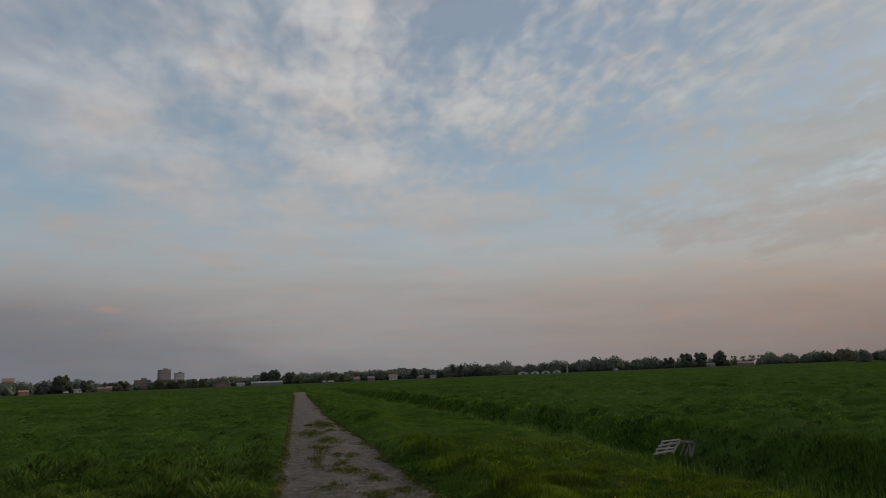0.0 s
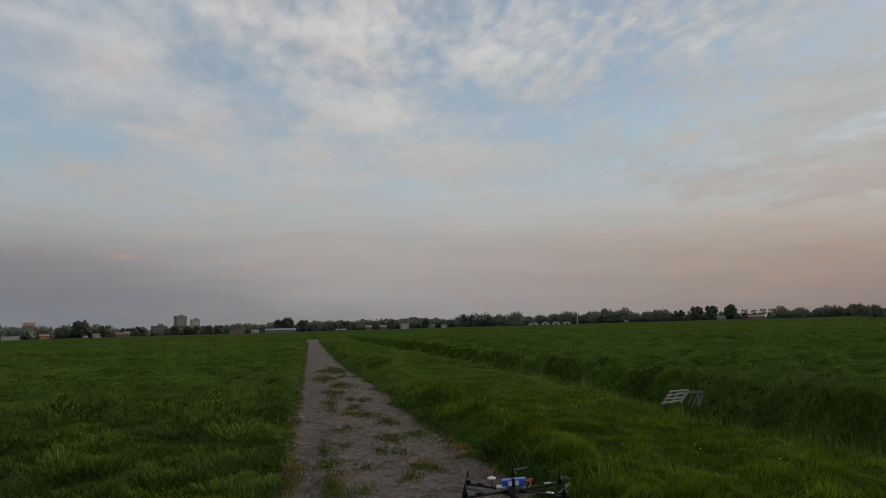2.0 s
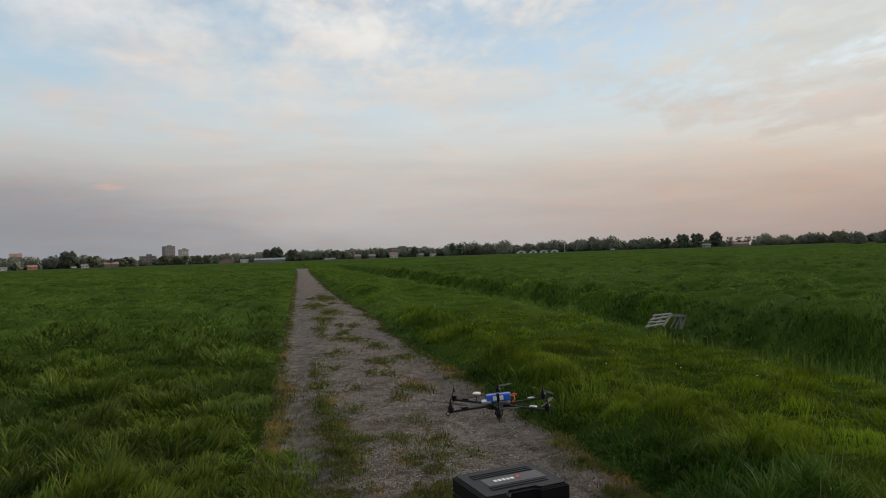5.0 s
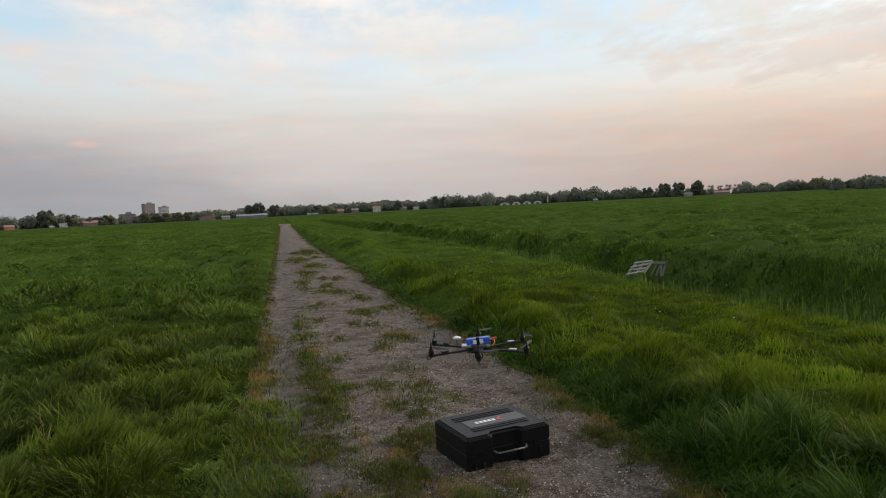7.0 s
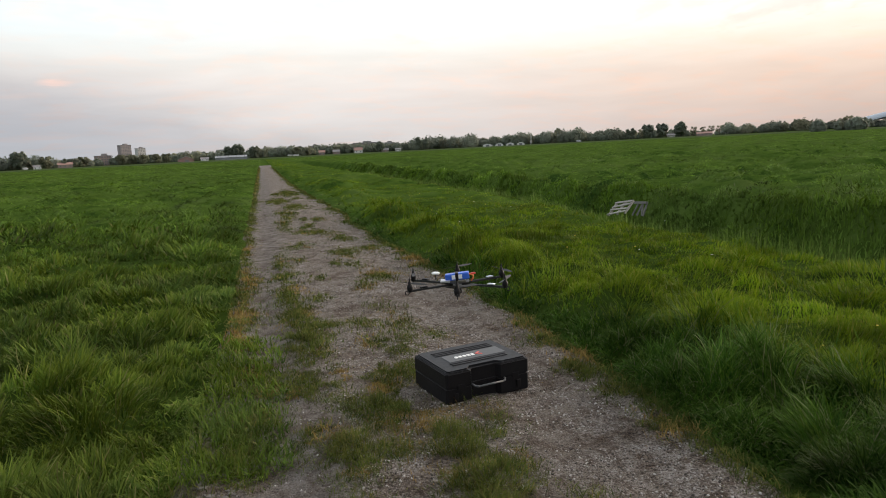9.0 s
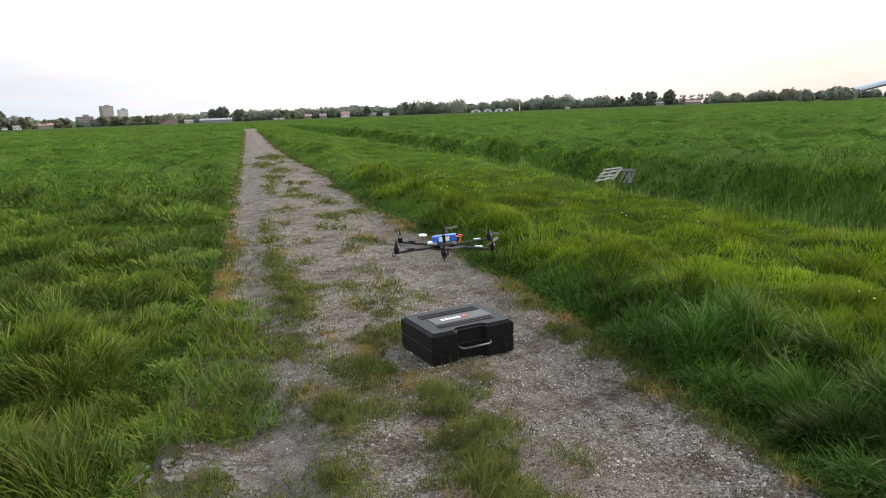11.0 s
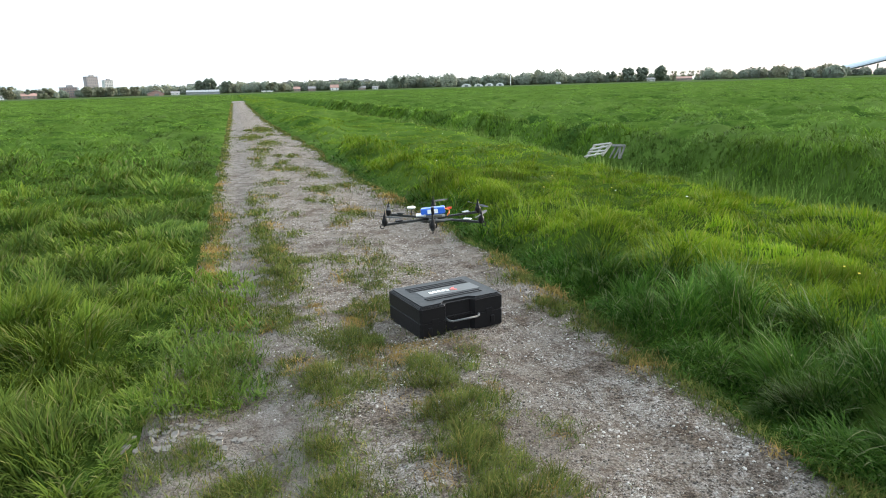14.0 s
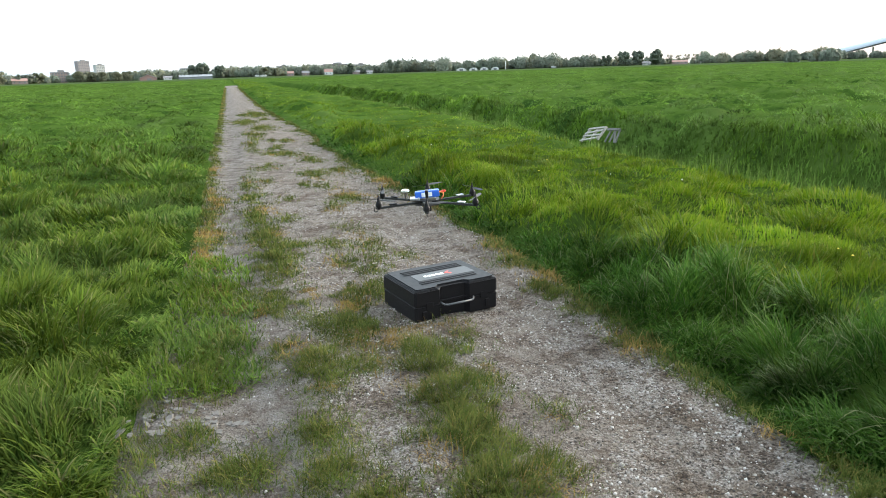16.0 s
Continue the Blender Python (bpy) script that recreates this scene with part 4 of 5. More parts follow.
def build_buildings():
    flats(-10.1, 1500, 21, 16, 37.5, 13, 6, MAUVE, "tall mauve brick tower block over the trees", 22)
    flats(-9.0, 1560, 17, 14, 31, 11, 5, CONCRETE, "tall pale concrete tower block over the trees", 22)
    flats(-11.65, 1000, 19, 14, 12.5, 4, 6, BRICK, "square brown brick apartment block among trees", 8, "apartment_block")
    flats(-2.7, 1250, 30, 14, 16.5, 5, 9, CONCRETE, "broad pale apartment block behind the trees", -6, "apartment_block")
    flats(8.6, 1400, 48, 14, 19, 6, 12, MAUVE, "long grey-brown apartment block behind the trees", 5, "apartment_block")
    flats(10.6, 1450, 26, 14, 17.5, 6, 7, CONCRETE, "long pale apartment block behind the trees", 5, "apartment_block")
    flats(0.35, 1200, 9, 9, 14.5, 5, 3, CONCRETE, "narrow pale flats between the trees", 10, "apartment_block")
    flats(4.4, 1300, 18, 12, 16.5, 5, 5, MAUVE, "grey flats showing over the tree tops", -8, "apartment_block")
    gable_barn(-5.75, 820, 17, 2.6, 6.0)
    long_greenhouse(-2.3, 830, 36, 4.6)
    house(-4.35, 835, 9, 8, 2.2, 3.8, PALEWALL, DARKROOF, "low white house beside the greenhouse")
    house(8.05, 850, 10, 8, 3.2, 6.6, PALEWALL, REDROOF, "white house with a steep red roof")
    house(10.3, 860, 9, 7, 2.2, 4.2, BRICK, DARKROOF, "low brick house at the field's end")
    house(11.4, 845, 7, 6, 2.0, 3.4, PALEWALL, DARKROOF, "small white house at the field's end")
    house(6.2, 900, 9, 8, 3.0, 5.4, BRICK, DARKROOF, "brick house among the trees")
    house(5.0, 900, 8, 8, 3.0, 5.6, BRICK, REDROOF, "brick house with a red roof among trees")
    house(33.9, 905, 10, 8, 2.4, 4.4, PALEWALL, DARKROOF, "white farmhouse between the big trees")
    house(36.4, 900, 18, 9, 2.6, 4.6, BRICK, REDROOF, "long brick farmhouse with a red roof")
    house(38.0, 925, 9, 8, 2.2, 3.8, PALEWALL, DARKROOF, "low pale shed by the wood")
    house(-14.2, 900, 15, 9, 3.5, 6.0, BRICK, REDROOF, "low red-roofed house between trees")
    house(-16.0, 870, 8, 7, 2.6, 4.2, PALEWALL, DARKROOF, "small white shed under the trees")
    house(-19.4, 840, 9, 8, 3.2, 4.8, ORANGEWALL, REDROOF, "small orange-red house with red roof before the wood")
    house(-21.5, 850, 16, 8, 2.4, 3.6, PALEWALL, DARKROOF, "long low white shed before the wood")
    house(-20.4, 985, 13, 9, 16.5, 20.5, BRICK, REDROOF, "red gabled building over the tree tops")
    for az, w in ((19.0, 12.5), (20.0, 10.5), (20.9, 10.5), (21.8, 10.0)):
        polytunnel(az, 850, w, 3.4)
    ski_hall()
    bare = plain("mast_paint", (0.7, 0.7, 0.7), 0.5)
    mast = thing("flag_mast", "slender white mast before the woods", "mast", m=facing(22.65, 850))
    bm = bmesh.new()
    tube(bm, (0, 0, 0), (0.6, 0, 13), 0.35, 0.25, 8)
    part("pole", bm, bare, mast)
    van(2.35, 820, PALEWALL, "white van parked at the field's end", 5.0, 2.3)
    van(2.75, 820, PALEWALL, "white van parked at the field's end", 4.6, 2.1)
    van(2.95, 825, PALEWALL, "white van parked at the field's end", 4.6, 2.1)
    van(-16.75, 800, PALEWALL, "white van parked under the trees", 5.0, 2.2)
    van(26.6, 800, plain("silver_paint", (0.5, 0.51, 0.53), 0.35, 0.3), "grey van parked before the woods", 5.5, 2.2)


build_buildings()


# ---------------------------------------------------------------- carrying case on the track
def build_case():
    W, D, H = 0.597, 0.475, 0.214
    a = math.radians(11.5)
    case = thing("carrying_case", "black ribbed plastic carrying case lying on the track", "case", m=Matrix.Translation((0.944, 3.690, 0.002)) @ Matrix.Rotation(a, 4, "Z"))
    # plan outline with the notch for the handle in the front
    def outline(x0, x1, depth, inset=0.0):
        i = inset
        c = 0.014
        return [(i + c, i), (x0, i), (x0 + 0.02, depth + i), (x1 - 0.02, depth + i), (x1, i), (W - i - c, i), (W - i, i + c), (W - i, D - i - c), (W - i - c, D - i), (i + c, D - i), (i, D - i - c), (i, i + c)]

    def shell(z0, z1, inset, bev):
        bm = bmesh.new()
        prism(bm, outline(0.17, 0.385, 0.035, inset), z0, z1)
        bmesh.ops.bevel(bm, geom=[e for e in bm.edges if abs(e.verts[0].co.z - e.verts[1].co.z) < 1e-5], offset=bev, segments=3, affect="EDGES")
        return bm

    body = part("body", shell(0.0, 0.108, 0.001, 0.006), BLACK, case)
    for x in (0.05, 0.50):
        bm = bmesh.new()
        box(bm, 0.03, 0.016, 0.05, Matrix.Translation((x + 0.012, 0.0, 0.05)), 0.004)
        part("rib", bm, BLACK, body)
    lid = part("lid", shell(0.1085, H - 0.012, 0.0, 0.006), BLACK, case)
    top = bmesh.new()
    prism(top, outline(0.16, 0.395, 0.05, 0.012), H - 0.014, H)
    bmesh.ops.bevel(top, geom=[e for e in top.edges if e.verts[0].co.z > H - 0.001 and e.verts[1].co.z > H - 0.001], offset=0.008, segments=2, affect="EDGES")
    part("lid_top", top, GREYLID, lid, "dark grey ribbed top")
    for n, y in enumerate((0.105, 0.135, 0.325, 0.355, 0.385)):
        bm = bmesh.new()
        box(bm, 0.43 if n > 1 else 0.40, 0.016, 0.010, Matrix.Translation((W / 2, y, H + 0.001)), 0.004)
        part("rib", bm, GREYLID, lid)
    bm = bmesh.new()
    box(bm, 0.41, 0.135, 0.006, Matrix.Translation((W / 2 + 0.02, 0.23, H)), 0.002)
    badge = part("badge", bm, PANEL, lid, "grey badge with red and white marks")
    bm = bmesh.new()
    for s in (-1, 1):
        box(bm, 0.045, 0.013, 0.002, Matrix.Translation((W / 2 + 0.055, 0.23 + s * 0.012, H + 0.004)) @ Matrix.Rotation(s * radians(38), 4, "Z"))
    part("mark", bm, RED, badge, "red angled mark")
    for i in range(5):
        bm = bmesh.new()
        box(bm, 0.021, 0.032, 0.002, Matrix.Translation((W / 2 + 0.012 - i * 0.030, 0.228, H + 0.004)))
        part("mark", bm, WHITE, badge, "white bar mark")
    # folding handle
    bm = bmesh.new()
    pts = [(0.185, 0.02, 0.105), (0.195, -0.014, 0.098), (0.215, -0.024, 0.096), (0.385, -0.024, 0.096), (0.405, -0.014, 0.098), (0.415, 0.01, 0.105)]
    for p, q in zip(pts, pts[1:]):
        tube(bm, p, q, 0.0065, None, 10)
    part("handle", bm, plain("handle_plastic", (0.09, 0.09, 0.092), 0.5), case, "grey plastic folding handle", True)
    for x in (0.10, 0.49):
        bm = bmesh.new()
        box(bm, 0.05, 0.006, 0.04, Matrix.Translation((x, 0.0005, 0.106)), 0.002)
        part("latch", bm, BLACK, case)
    for x, y in ((0.06, 0.06), (0.515, 0.06), (0.06, 0.40), (0.515, 0.40)):
        bm = bmesh.new()
        tube(bm, (x, y, -0.010), (x, y, 0.004), 0.014, None, 10)
        part("foot", bm, BLACK, case)
    return case


# ---------------------------------------------------------------- hexacopter
def build_hexacopter(place, yaw, R=0.33):
    d = thing("hexacopter", "black six-armed hovering multicopter with blue battery", "drone", m=Matrix.Translation(place) @ Matrix.Rotation(radians(yaw), 4, "Z") @ Matrix.Scale(0.92, 4))
    bm = bmesh.new()
    bmesh.ops.create_cone(bm, cap_ends=True, segments=6, radius1=0.085, radius2=0.085, depth=0.004, matrix=Matrix.Translation((0, 0, -0.014)))
    part("lower_plate", bm, CARBON, d)
    bm = bmesh.new()
    bmesh.ops.create_cone(bm, cap_ends=True, segments=6, radius1=0.085, radius2=0.085, depth=0.004, matrix=Matrix.Translation((0, 0, 0.014)))
    part("upper_plate", bm, CARBON, d)
    for i in range(6):
        a = radians(60 * i - 90)
        c, s = math.cos(a), math.sin(a)
        bm = bmesh.new()
        for side in (-0.006, 0.006):
            box(bm, R - 0.02, 0.005, 0.012, Matrix.Rotation(a, 4, "Z") @ Matrix.Translation((0.04 + (R - 0.03) / 2, side, 0)), 0.001)
        for along in (0.45, 0.70, 0.98):
            box(bm, 0.012, 0.016, 0.008, Matrix.Rotation(a, 4, "Z") @ Matrix.Translation((R * along, 0, 0)), 0.001)
        arm = part("arm", bm, CARBON, d)
        bm = bmesh.new()
        box(bm, 0.045, 0.024, 0.008, Matrix.Rotation(a, 4, "Z") @ Matrix.Translation((R * 0.72, 0, 0.013)), 0.002)
        part("speed_controller", bm, ALU if i in (1, 2) else BLACK, arm)
        bm = bmesh.new()
        p = Vector((c * R, s * R, 0))
        tube(bm, p + Vector((0, 0, -0.006)), p + Vector((0, 0, 0.010)), 0.012, 0.016, 16)
        tube(bm, p + Vector((0, 0, 0.010)), p + Vector((0, 0, 0.026)), 0.0175, 0.0175, 16)
        tube(bm, p + Vector((0, 0, 0.026)), p + Vector((0, 0, 0.040)), 0.0175, 0.012, 16)
        motor = part("motor", bm, BLACK, d, smooth=False)
        bm = bmesh.new()
        tube(bm, p + Vector((0, 0, 0.040)), p + Vector((0, 0, 0.052)), 0.011, 0.0085, 12)
        tube(bm, p + Vector((0, 0, 0.052)), p + Vector((0, 0, 0.066)), 0.0085, 0.0045, 12)
        tube(bm, p + Vector((0, 0, 0.066)), p + Vector((0, 0, 0.084)), 0.0045, 0.002, 10)
        part("spinner", bm, BLACK, motor)
        bm = bmesh.new()
        q = Vector((c * (R + 0.018), s * (R + 0.018), -0.008))
        n = 10
        for j in range(n):
            u, v = 6.2832 * j / n, 6.2832 * (j + 1) / n
            tube(bm, q + Vector((c * math.cos(u), s * math.cos(u), math.sin(u))) * 0.013, q + Vector((c * math.cos(v), s * math.cos(v), math.sin(v))) * 0.013, 0.0028, None, 6)
        part("landing_ring", bm, BLACK, arm)
        turn = radians((17, 71, 118, 40, 95, 150)[i])
        bm = bmesh.new()
        for s2 in (0, 1):
            m = Matrix.Translation(p + Vector((0, 0, 0.05))) @ Matrix.Rotation(turn + s2 * math.pi, 4, "Z")
            rows = []
            for k, (r, w, tilt) in enumerate(((0.008, 0.010, 25), (0.03, 0.020, 24), (0.07, 0.024, 17), (0.11, 0.018, 11), (0.127, 0.006, 8))):
                q = Matrix.Rotation(radians(tilt), 4, "X")
                rows.append([bm.verts.new(m @ (Vector((r, 0, 0)) + q @ Vector((0, y, z)))) for y, z in ((-w / 2, 0), (0, 0.0012), (w / 2, 0), (0, -0.0008))])
            for u, v in zip(rows, rows[1:]):
                for k in range(4):
                    bm.faces.new((u[k], u[(k + 1) % 4], v[(k + 1) % 4], v[k]))
            bm.faces.new(rows[-1])
        part("propeller", bm, plain("propeller_plastic", (0.03, 0.03, 0.03), 0.8) if i == 0 else bpy.data.materials["propeller_plastic"], motor)
    # battery strapped across the top, tipped up a little
    seat = Matrix.Translation((0, 0, 0.047)) @ Matrix.Rotation(radians(-5), 4, "Y")
    bm = bmesh.new()
    box(bm, 0.150, 0.052, 0.044, seat @ Matrix.Translation((0, 0.0, 0.0)), 0.008, 3)
    battery = part("battery", bm, BLUE, d, "blue wrapped battery pack")
    for x in (-0.022, 0.018):
        bm = bmesh.new()
        box(bm, 0.026, 0.0535, 0.028, seat @ Matrix.Translation((x, 0.0, 0.0)), 0.002)
        part("sticker", bm, WHITE, battery, "white paper sticker")
    bm = bmesh.new()
    box(bm, 0.020, 0.058, 0.050, seat @ Matrix.Translation((-0.002, 0.0, 0.0)), 0.004)
    part("strap", bm, BLACK, battery)
    bm = bmesh.new()
    box(bm, 0.03, 0.014, 0.012, seat @ Matrix.Translation((0.100, 0.0, 0.006)), 0.003)
    part("plug", bm, RED, battery, "red battery plug")
    for k, mat in enumerate((ORANGE, RED, ORANGE, BLACK)):
        bm = bmesh.new()
        y = (k - 1.5) * 0.012
        pts = [(0.072, y, 0.060), (0.098, y * 1.3, 0.058 - 0.004 * k), (0.100, y * 1.5, 0.035), (0.086, y, 0.018)]
        for p, q in zip(pts, pts[1:]):
            tube(bm, p, q, 0.0032, None, 6)
        part("wire", bm, mat, d)
    for x, y in ((-0.05, -0.045), (0.05, -0.045), (-0.05, 0.045), (0.05, 0.045)):
        bm = bmesh.new()
        tube(bm, (x, y, 0.014), (x, y, 0.034), 0.0035, None, 6)
        part("standoff", bm, ALU, d)
    bm = bmesh.new()
    box(bm, 0.06, 0.07, 0.012, Matrix.Translation((-0.075, -0.01, 0.022)), 0.002)
    part("flight_controller", bm, ALU, d, "bare metal electronics box")
    bm = bmesh.new()
    box(bm, 0.05, 0.05, 0.014, Matrix.Translation((0.03, -0.03, 0.023)), 0.002)
    part("circuit_board", bm, plain("circuit_green", (0.10, 0.09, 0.07), 0.5), d)
    bm = bmesh.new()
    tube(bm, (-0.135, 0.03, 0.008), (-0.135, 0.03, 0.062), 0.003, None, 8)
    mast = part("mast", bm, CARBON, d)
    bm = bmesh.new()
    tube(bm, (-0.135, 0.03, 0.060), (-0.135, 0.03, 0.068), 0.024, 0.027, 20)
    tube(bm, (-0.135, 0.03, 0.068), (-0.135, 0.03, 0.073), 0.027, 0.016, 20)
    part("receiver", bm, WHITE, mast, "white round satellite receiver")
    bm = bmesh.new()
    box(bm, 0.05, 0.04, 0.03, Matrix.Translation((0.0, -0.05, -0.035)), 0.006)
    part("camera_mount", bm, BLACK, d)
    return d


# ---------------------------------------------------------------- pallets in the ditch
def build_pallet(m, label, wood, long, deep):
    """Spaced boards over three bearers."""
    p = thing("pallet", label, "pallet", "old pallets in the ditch", m)
    for v, wide in ((-0.5, 0.055), (-0.17, 0.05), (0.17, 0.06), (0.5, 0.055)):
        bm = bmesh.new()
        box(bm, long, wide, 0.02, Matrix.Translation((0, v * (deep - 0.06), 0.035)) @ Matrix.Rotation(radians(3 * math.sin(v * 9)), 4, "Z"), 0.004)
        part("slat", bm, wood, p)
    for x in (-0.46, 0.02, 0.46):
        bm = bmesh.new()
        box(bm, 0.04, deep, 0.05, Matrix.Translation((x * long, 0, 0.0)), 0.005)
        part("bearer", bm, wood, p)
    return p


def build_trestle(m, label, wood, long, deep):
    """A broken frame: a top rail and splayed boards under it."""
    p = thing("broken_frame", label, "frame", m=m)
    bm = bmesh.new()
    box(bm, long, 0.06, 0.03, Matrix.Translation((0, deep / 2 - 0.03, 0.03)), 0.004)
    part("rail", bm, wood, p)
    for x, turn in ((-0.34, -24), (0.02, -20), (0.20, 16), (0.44, -6)):
        bm = bmesh.new()
        box(bm, 0.055, deep * 1.02, 0.025, Matrix.Translation((x * long, 0, 0.0)) @ Matrix.Rotation(radians(turn), 4, "Z"), 0.004)
        part("board", bm, wood, p)
    return p


build_case()
build_hexacopter((1.01, 3.572, 0.785), -16.5)
def leaning(corner, along, down, long, deep):
    """Pose of a pallet from its top corner, the way its slats run and the way it slopes down."""
    u = Vector(along).normalized()
    v = Vector(down)
    v = (v - u * v.dot(u)).normalized()
    m = Matrix((u, -v, u.cross(-v))).transposed().to_4x4()
    m.translation = Vector(corner) + u * long / 2 + v * deep / 2
    return m


build_pallet(leaning((8.41, 14.80, -0.03), (0.151, -0.56, 0.10), (-0.237, -0.10, -0.20), 0.60, 0.44), "pale weathered wooden pallet leaning in the ditch", OLDWOOD, 0.60, 0.44)
build_trestle(leaning((8.97, 14.84, -0.03), (0.03, -0.48, 0.03), (-0.123, -0.04, -0.34), 0.50, 0.36), "broken grey wooden frame standing beside the pallet", DARKWOOD, 0.50, 0.36)


# ---------------------------------------------------------------- grass
def blades(rng, x, y, z, tall, wide, toward, lean, fine=2, fresh=None):
    """Corners and faces of single arching blades. toward: the way each leans; lean: how far it bends over; fresh: its tussock's number."""
    n = len(x)
    levels = np.array([[0.0], [0.0, 0.5], [0.0, 0.36, 0.7], [0.0, 0.3, 0.56, 0.8]][int(fine)])
    face = toward + 1.57 + rng.normal(0, 0.7, n)
    fx, fy = np.cos(face), np.sin(face)
    dx, dy = np.cos(toward), np.sin(toward)
    tilt, bend = 0.35 * lean, np.minimum(1.15 * lean, 2.1)
    rows, along = [], []
    off, rise = np.zeros(n), np.zeros(n)
    stops = [*levels, 1.0]
    for i, s in enumerate(stops):
        if i:
            mid, run = (s + stops[i - 1]) / 2, tall * (s - stops[i - 1])
            off, rise = off + run * np.sin(tilt + bend * mid), rise + run * np.cos(tilt + bend * mid)
        px, py, pz = x + dx * off, y + dy * off, z + rise
        if s == 1.0:
            rows.append(np.stack([px, py, pz], -1))
            along.append(np.ones(n))
            break
        half = wide * 0.5 * (1 - 0.4 * s)
        rows += [np.stack([px - fx * half, py - fy * half, pz], -1), np.stack([px + fx * half, py + fy * half, pz], -1)]
        along += [np.full(n, s)] * 2
    k = len(rows)
    v = np.stack(rows, 1).reshape(-1, 3)
    base = (np.arange(n) * k)[:, None]
    quads = np.concatenate([np.zeros((0, 4), int)] + [base + np.array([2 * j, 2 * j + 1, 2 * j + 3, 2 * j + 2]) for j in range(len(levels) - 1)])
    tris = base + np.array([k - 3, k - 2, k - 1])
    own = np.full(n, 0.5) if fresh is None else fresh
    return v, tris, quads, {"along": np.stack(along, 1).ravel(), "fresh": np.repeat(own, k)}


def sward(name, label, category, mat, chunks):
    vs, ts, qs, al, at = [], [], [], {"along": [], "fresh": []}, 0
    for v, t, q, a in chunks:
        vs.append(v)
        ts.append(t + at)
        qs.append(q + at)
        for key in al:
            al[key].append(a[key])
        at += len(v)
    me = raw_mesh(name, np.concatenate(vs), np.concatenate(ts), np.concatenate(qs), {key: np.concatenate(a) for key, a in al.items()}, mat)
    return tagged(new(name, me), label, category, kind="stuff")


def lie(x, y, k=1.0):
    """The way the grass lies: outwards from its tussocks, with the wind."""
    e = 0.05
    gx = lumps(x + e, y, 2.2 * k, 21) - lumps(x - e, y, 2.2 * k, 21) + 0.7 * (lumps(x + e, y, 5.0 * k, 22) - lumps(x - e, y, 5.0 * k, 22))
    gy = lumps(x, y + e, 2.2 * k, 21) - lumps(x, y - e, 2.2 * k, 21) + 0.7 * (lumps(x, y + e, 5.0 * k, 22) - lumps(x, y - e, 5.0 * k, 22))
    return np.arctan2(-gy + 0.02, -gx + 0.03)


def scatter(rng, density, r0=1.1, r1=330.0):
    """Places over the ground ahead, thinner with distance: x, y, distance."""
    out = []
    edges = np.geomspace(r0, r1, 34)
    for a, b in zip(edges, edges[1:]):
        mid = (a + b) / 2
        lo, hi = (-60, 80) if mid < 3.5 else (-40, 66) if mid < 9 else (-27, 57)
        area = (b * b - a * a) / 2 * radians(hi - lo)
        n = int(area * density(mid))
        r = np.sqrt(rng.uniform(a * a, b * b, n))
        az = np.radians(rng.uniform(lo, hi, n))
        out.append(np.stack([r * np.sin(az), r * np.cos(az), r], -1))
    return np.concatenate(out).T


def tussock(x, y, size, seed):
    """For each place its tussock: way outwards, how far out (0 to 1), and the tussock's own number."""
    c, n = math.cos(0.5), math.sin(0.5)
    u, v = (x * c - y * n) / size + 0.6 * (lumps(x, y, 0.9 / size, seed + 3) - 0.5), (x * n + y * c) / size + 0.6 * (lumps(x, y, 0.9 / size, seed + 4) - 0.5)
    iu, iv = np.floor(u), np.floor(v)
    cu, cv = iu + 0.3 + 0.4 * hash01(iu, iv, seed), iv + 0.3 + 0.4 * hash01(iu, iv, seed + 1)
    du, dv = u - cu, v - cv
    return np.arctan2(-du * n + dv * c, du * c + dv * n), np.minimum(1.0, np.hypot(du, dv) / 0.6), hash01(iu, iv, seed + 2)


def build_meadow():
    rng = np.random.default_rng(11)
    x, y, r = scatter(rng, lambda d: 11500 * min(1.0, (3.2 / d)) ** 1.9)
    z = height(x, y)
    left = x < left_edge(y) + 0.06 - 0.12 * lumps(x, y, 6, 25) - 0.20 * lumps(x, y, 1.9, 27)
    verge = (x > right_edge(y) - 0.14 + 0.10 * lumps(x, y, 6, 26) + 0.16 * lumps(x, y, 1.9, 28)) & (x < ditch_near(y) + 0.2)
    beyond = x > ditch_far(y) - 1.2
    # strip beside the track that takes the shade-deepened coarse blades
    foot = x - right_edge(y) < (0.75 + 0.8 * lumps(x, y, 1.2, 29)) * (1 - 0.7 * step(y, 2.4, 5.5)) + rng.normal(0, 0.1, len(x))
    # clumps with bare gaps between them
    near = 1 - step(r, 5, 9)
    full = near * (0.6 * lumps(x, y, 5.5, 75) + 0.4 * lumps(x, y, 12.0, 76)) + (1 - near) * (0.6 * lumps(x, y, 2.2, 77) + 0.4 * lumps(x, y, 5.0, 78))
    keep = (full > 0.40) | (rng.uniform(0, 1, len(x)) < 0.35)
    x, y, r, z, left, verge, beyond, foot, full = (q[keep] for q in (x, y, r, z, left, verge, beyond, foot, full))
    # tussocks: small ones beside the track, wider ones over the fields
    mix = rng.uniform(0, 1, len(r))
    size = np.where(r < 6 + 2 * mix, np.where(x > 1, 0.42, 0.34), np.where(r < 14 + 4 * mix, 0.62, np.where(r < 34 + 10 * mix, 1.0, np.where(r < 80 + 30 * mix, 1.9, 4.5))))
    toward, out, own = tussock(x, y, size, 71)
    shade = 0.75 * np.mod(own * 7.31 + 0.37, 1.0) + 0.25 * lumps(x, y, 0.35, 79)
    # farther blades take the paler, haze-lifted pasture colour
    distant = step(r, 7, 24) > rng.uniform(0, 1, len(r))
    swell = 0.7 + 0.6 * lumps(x, y, 0.55, 24)
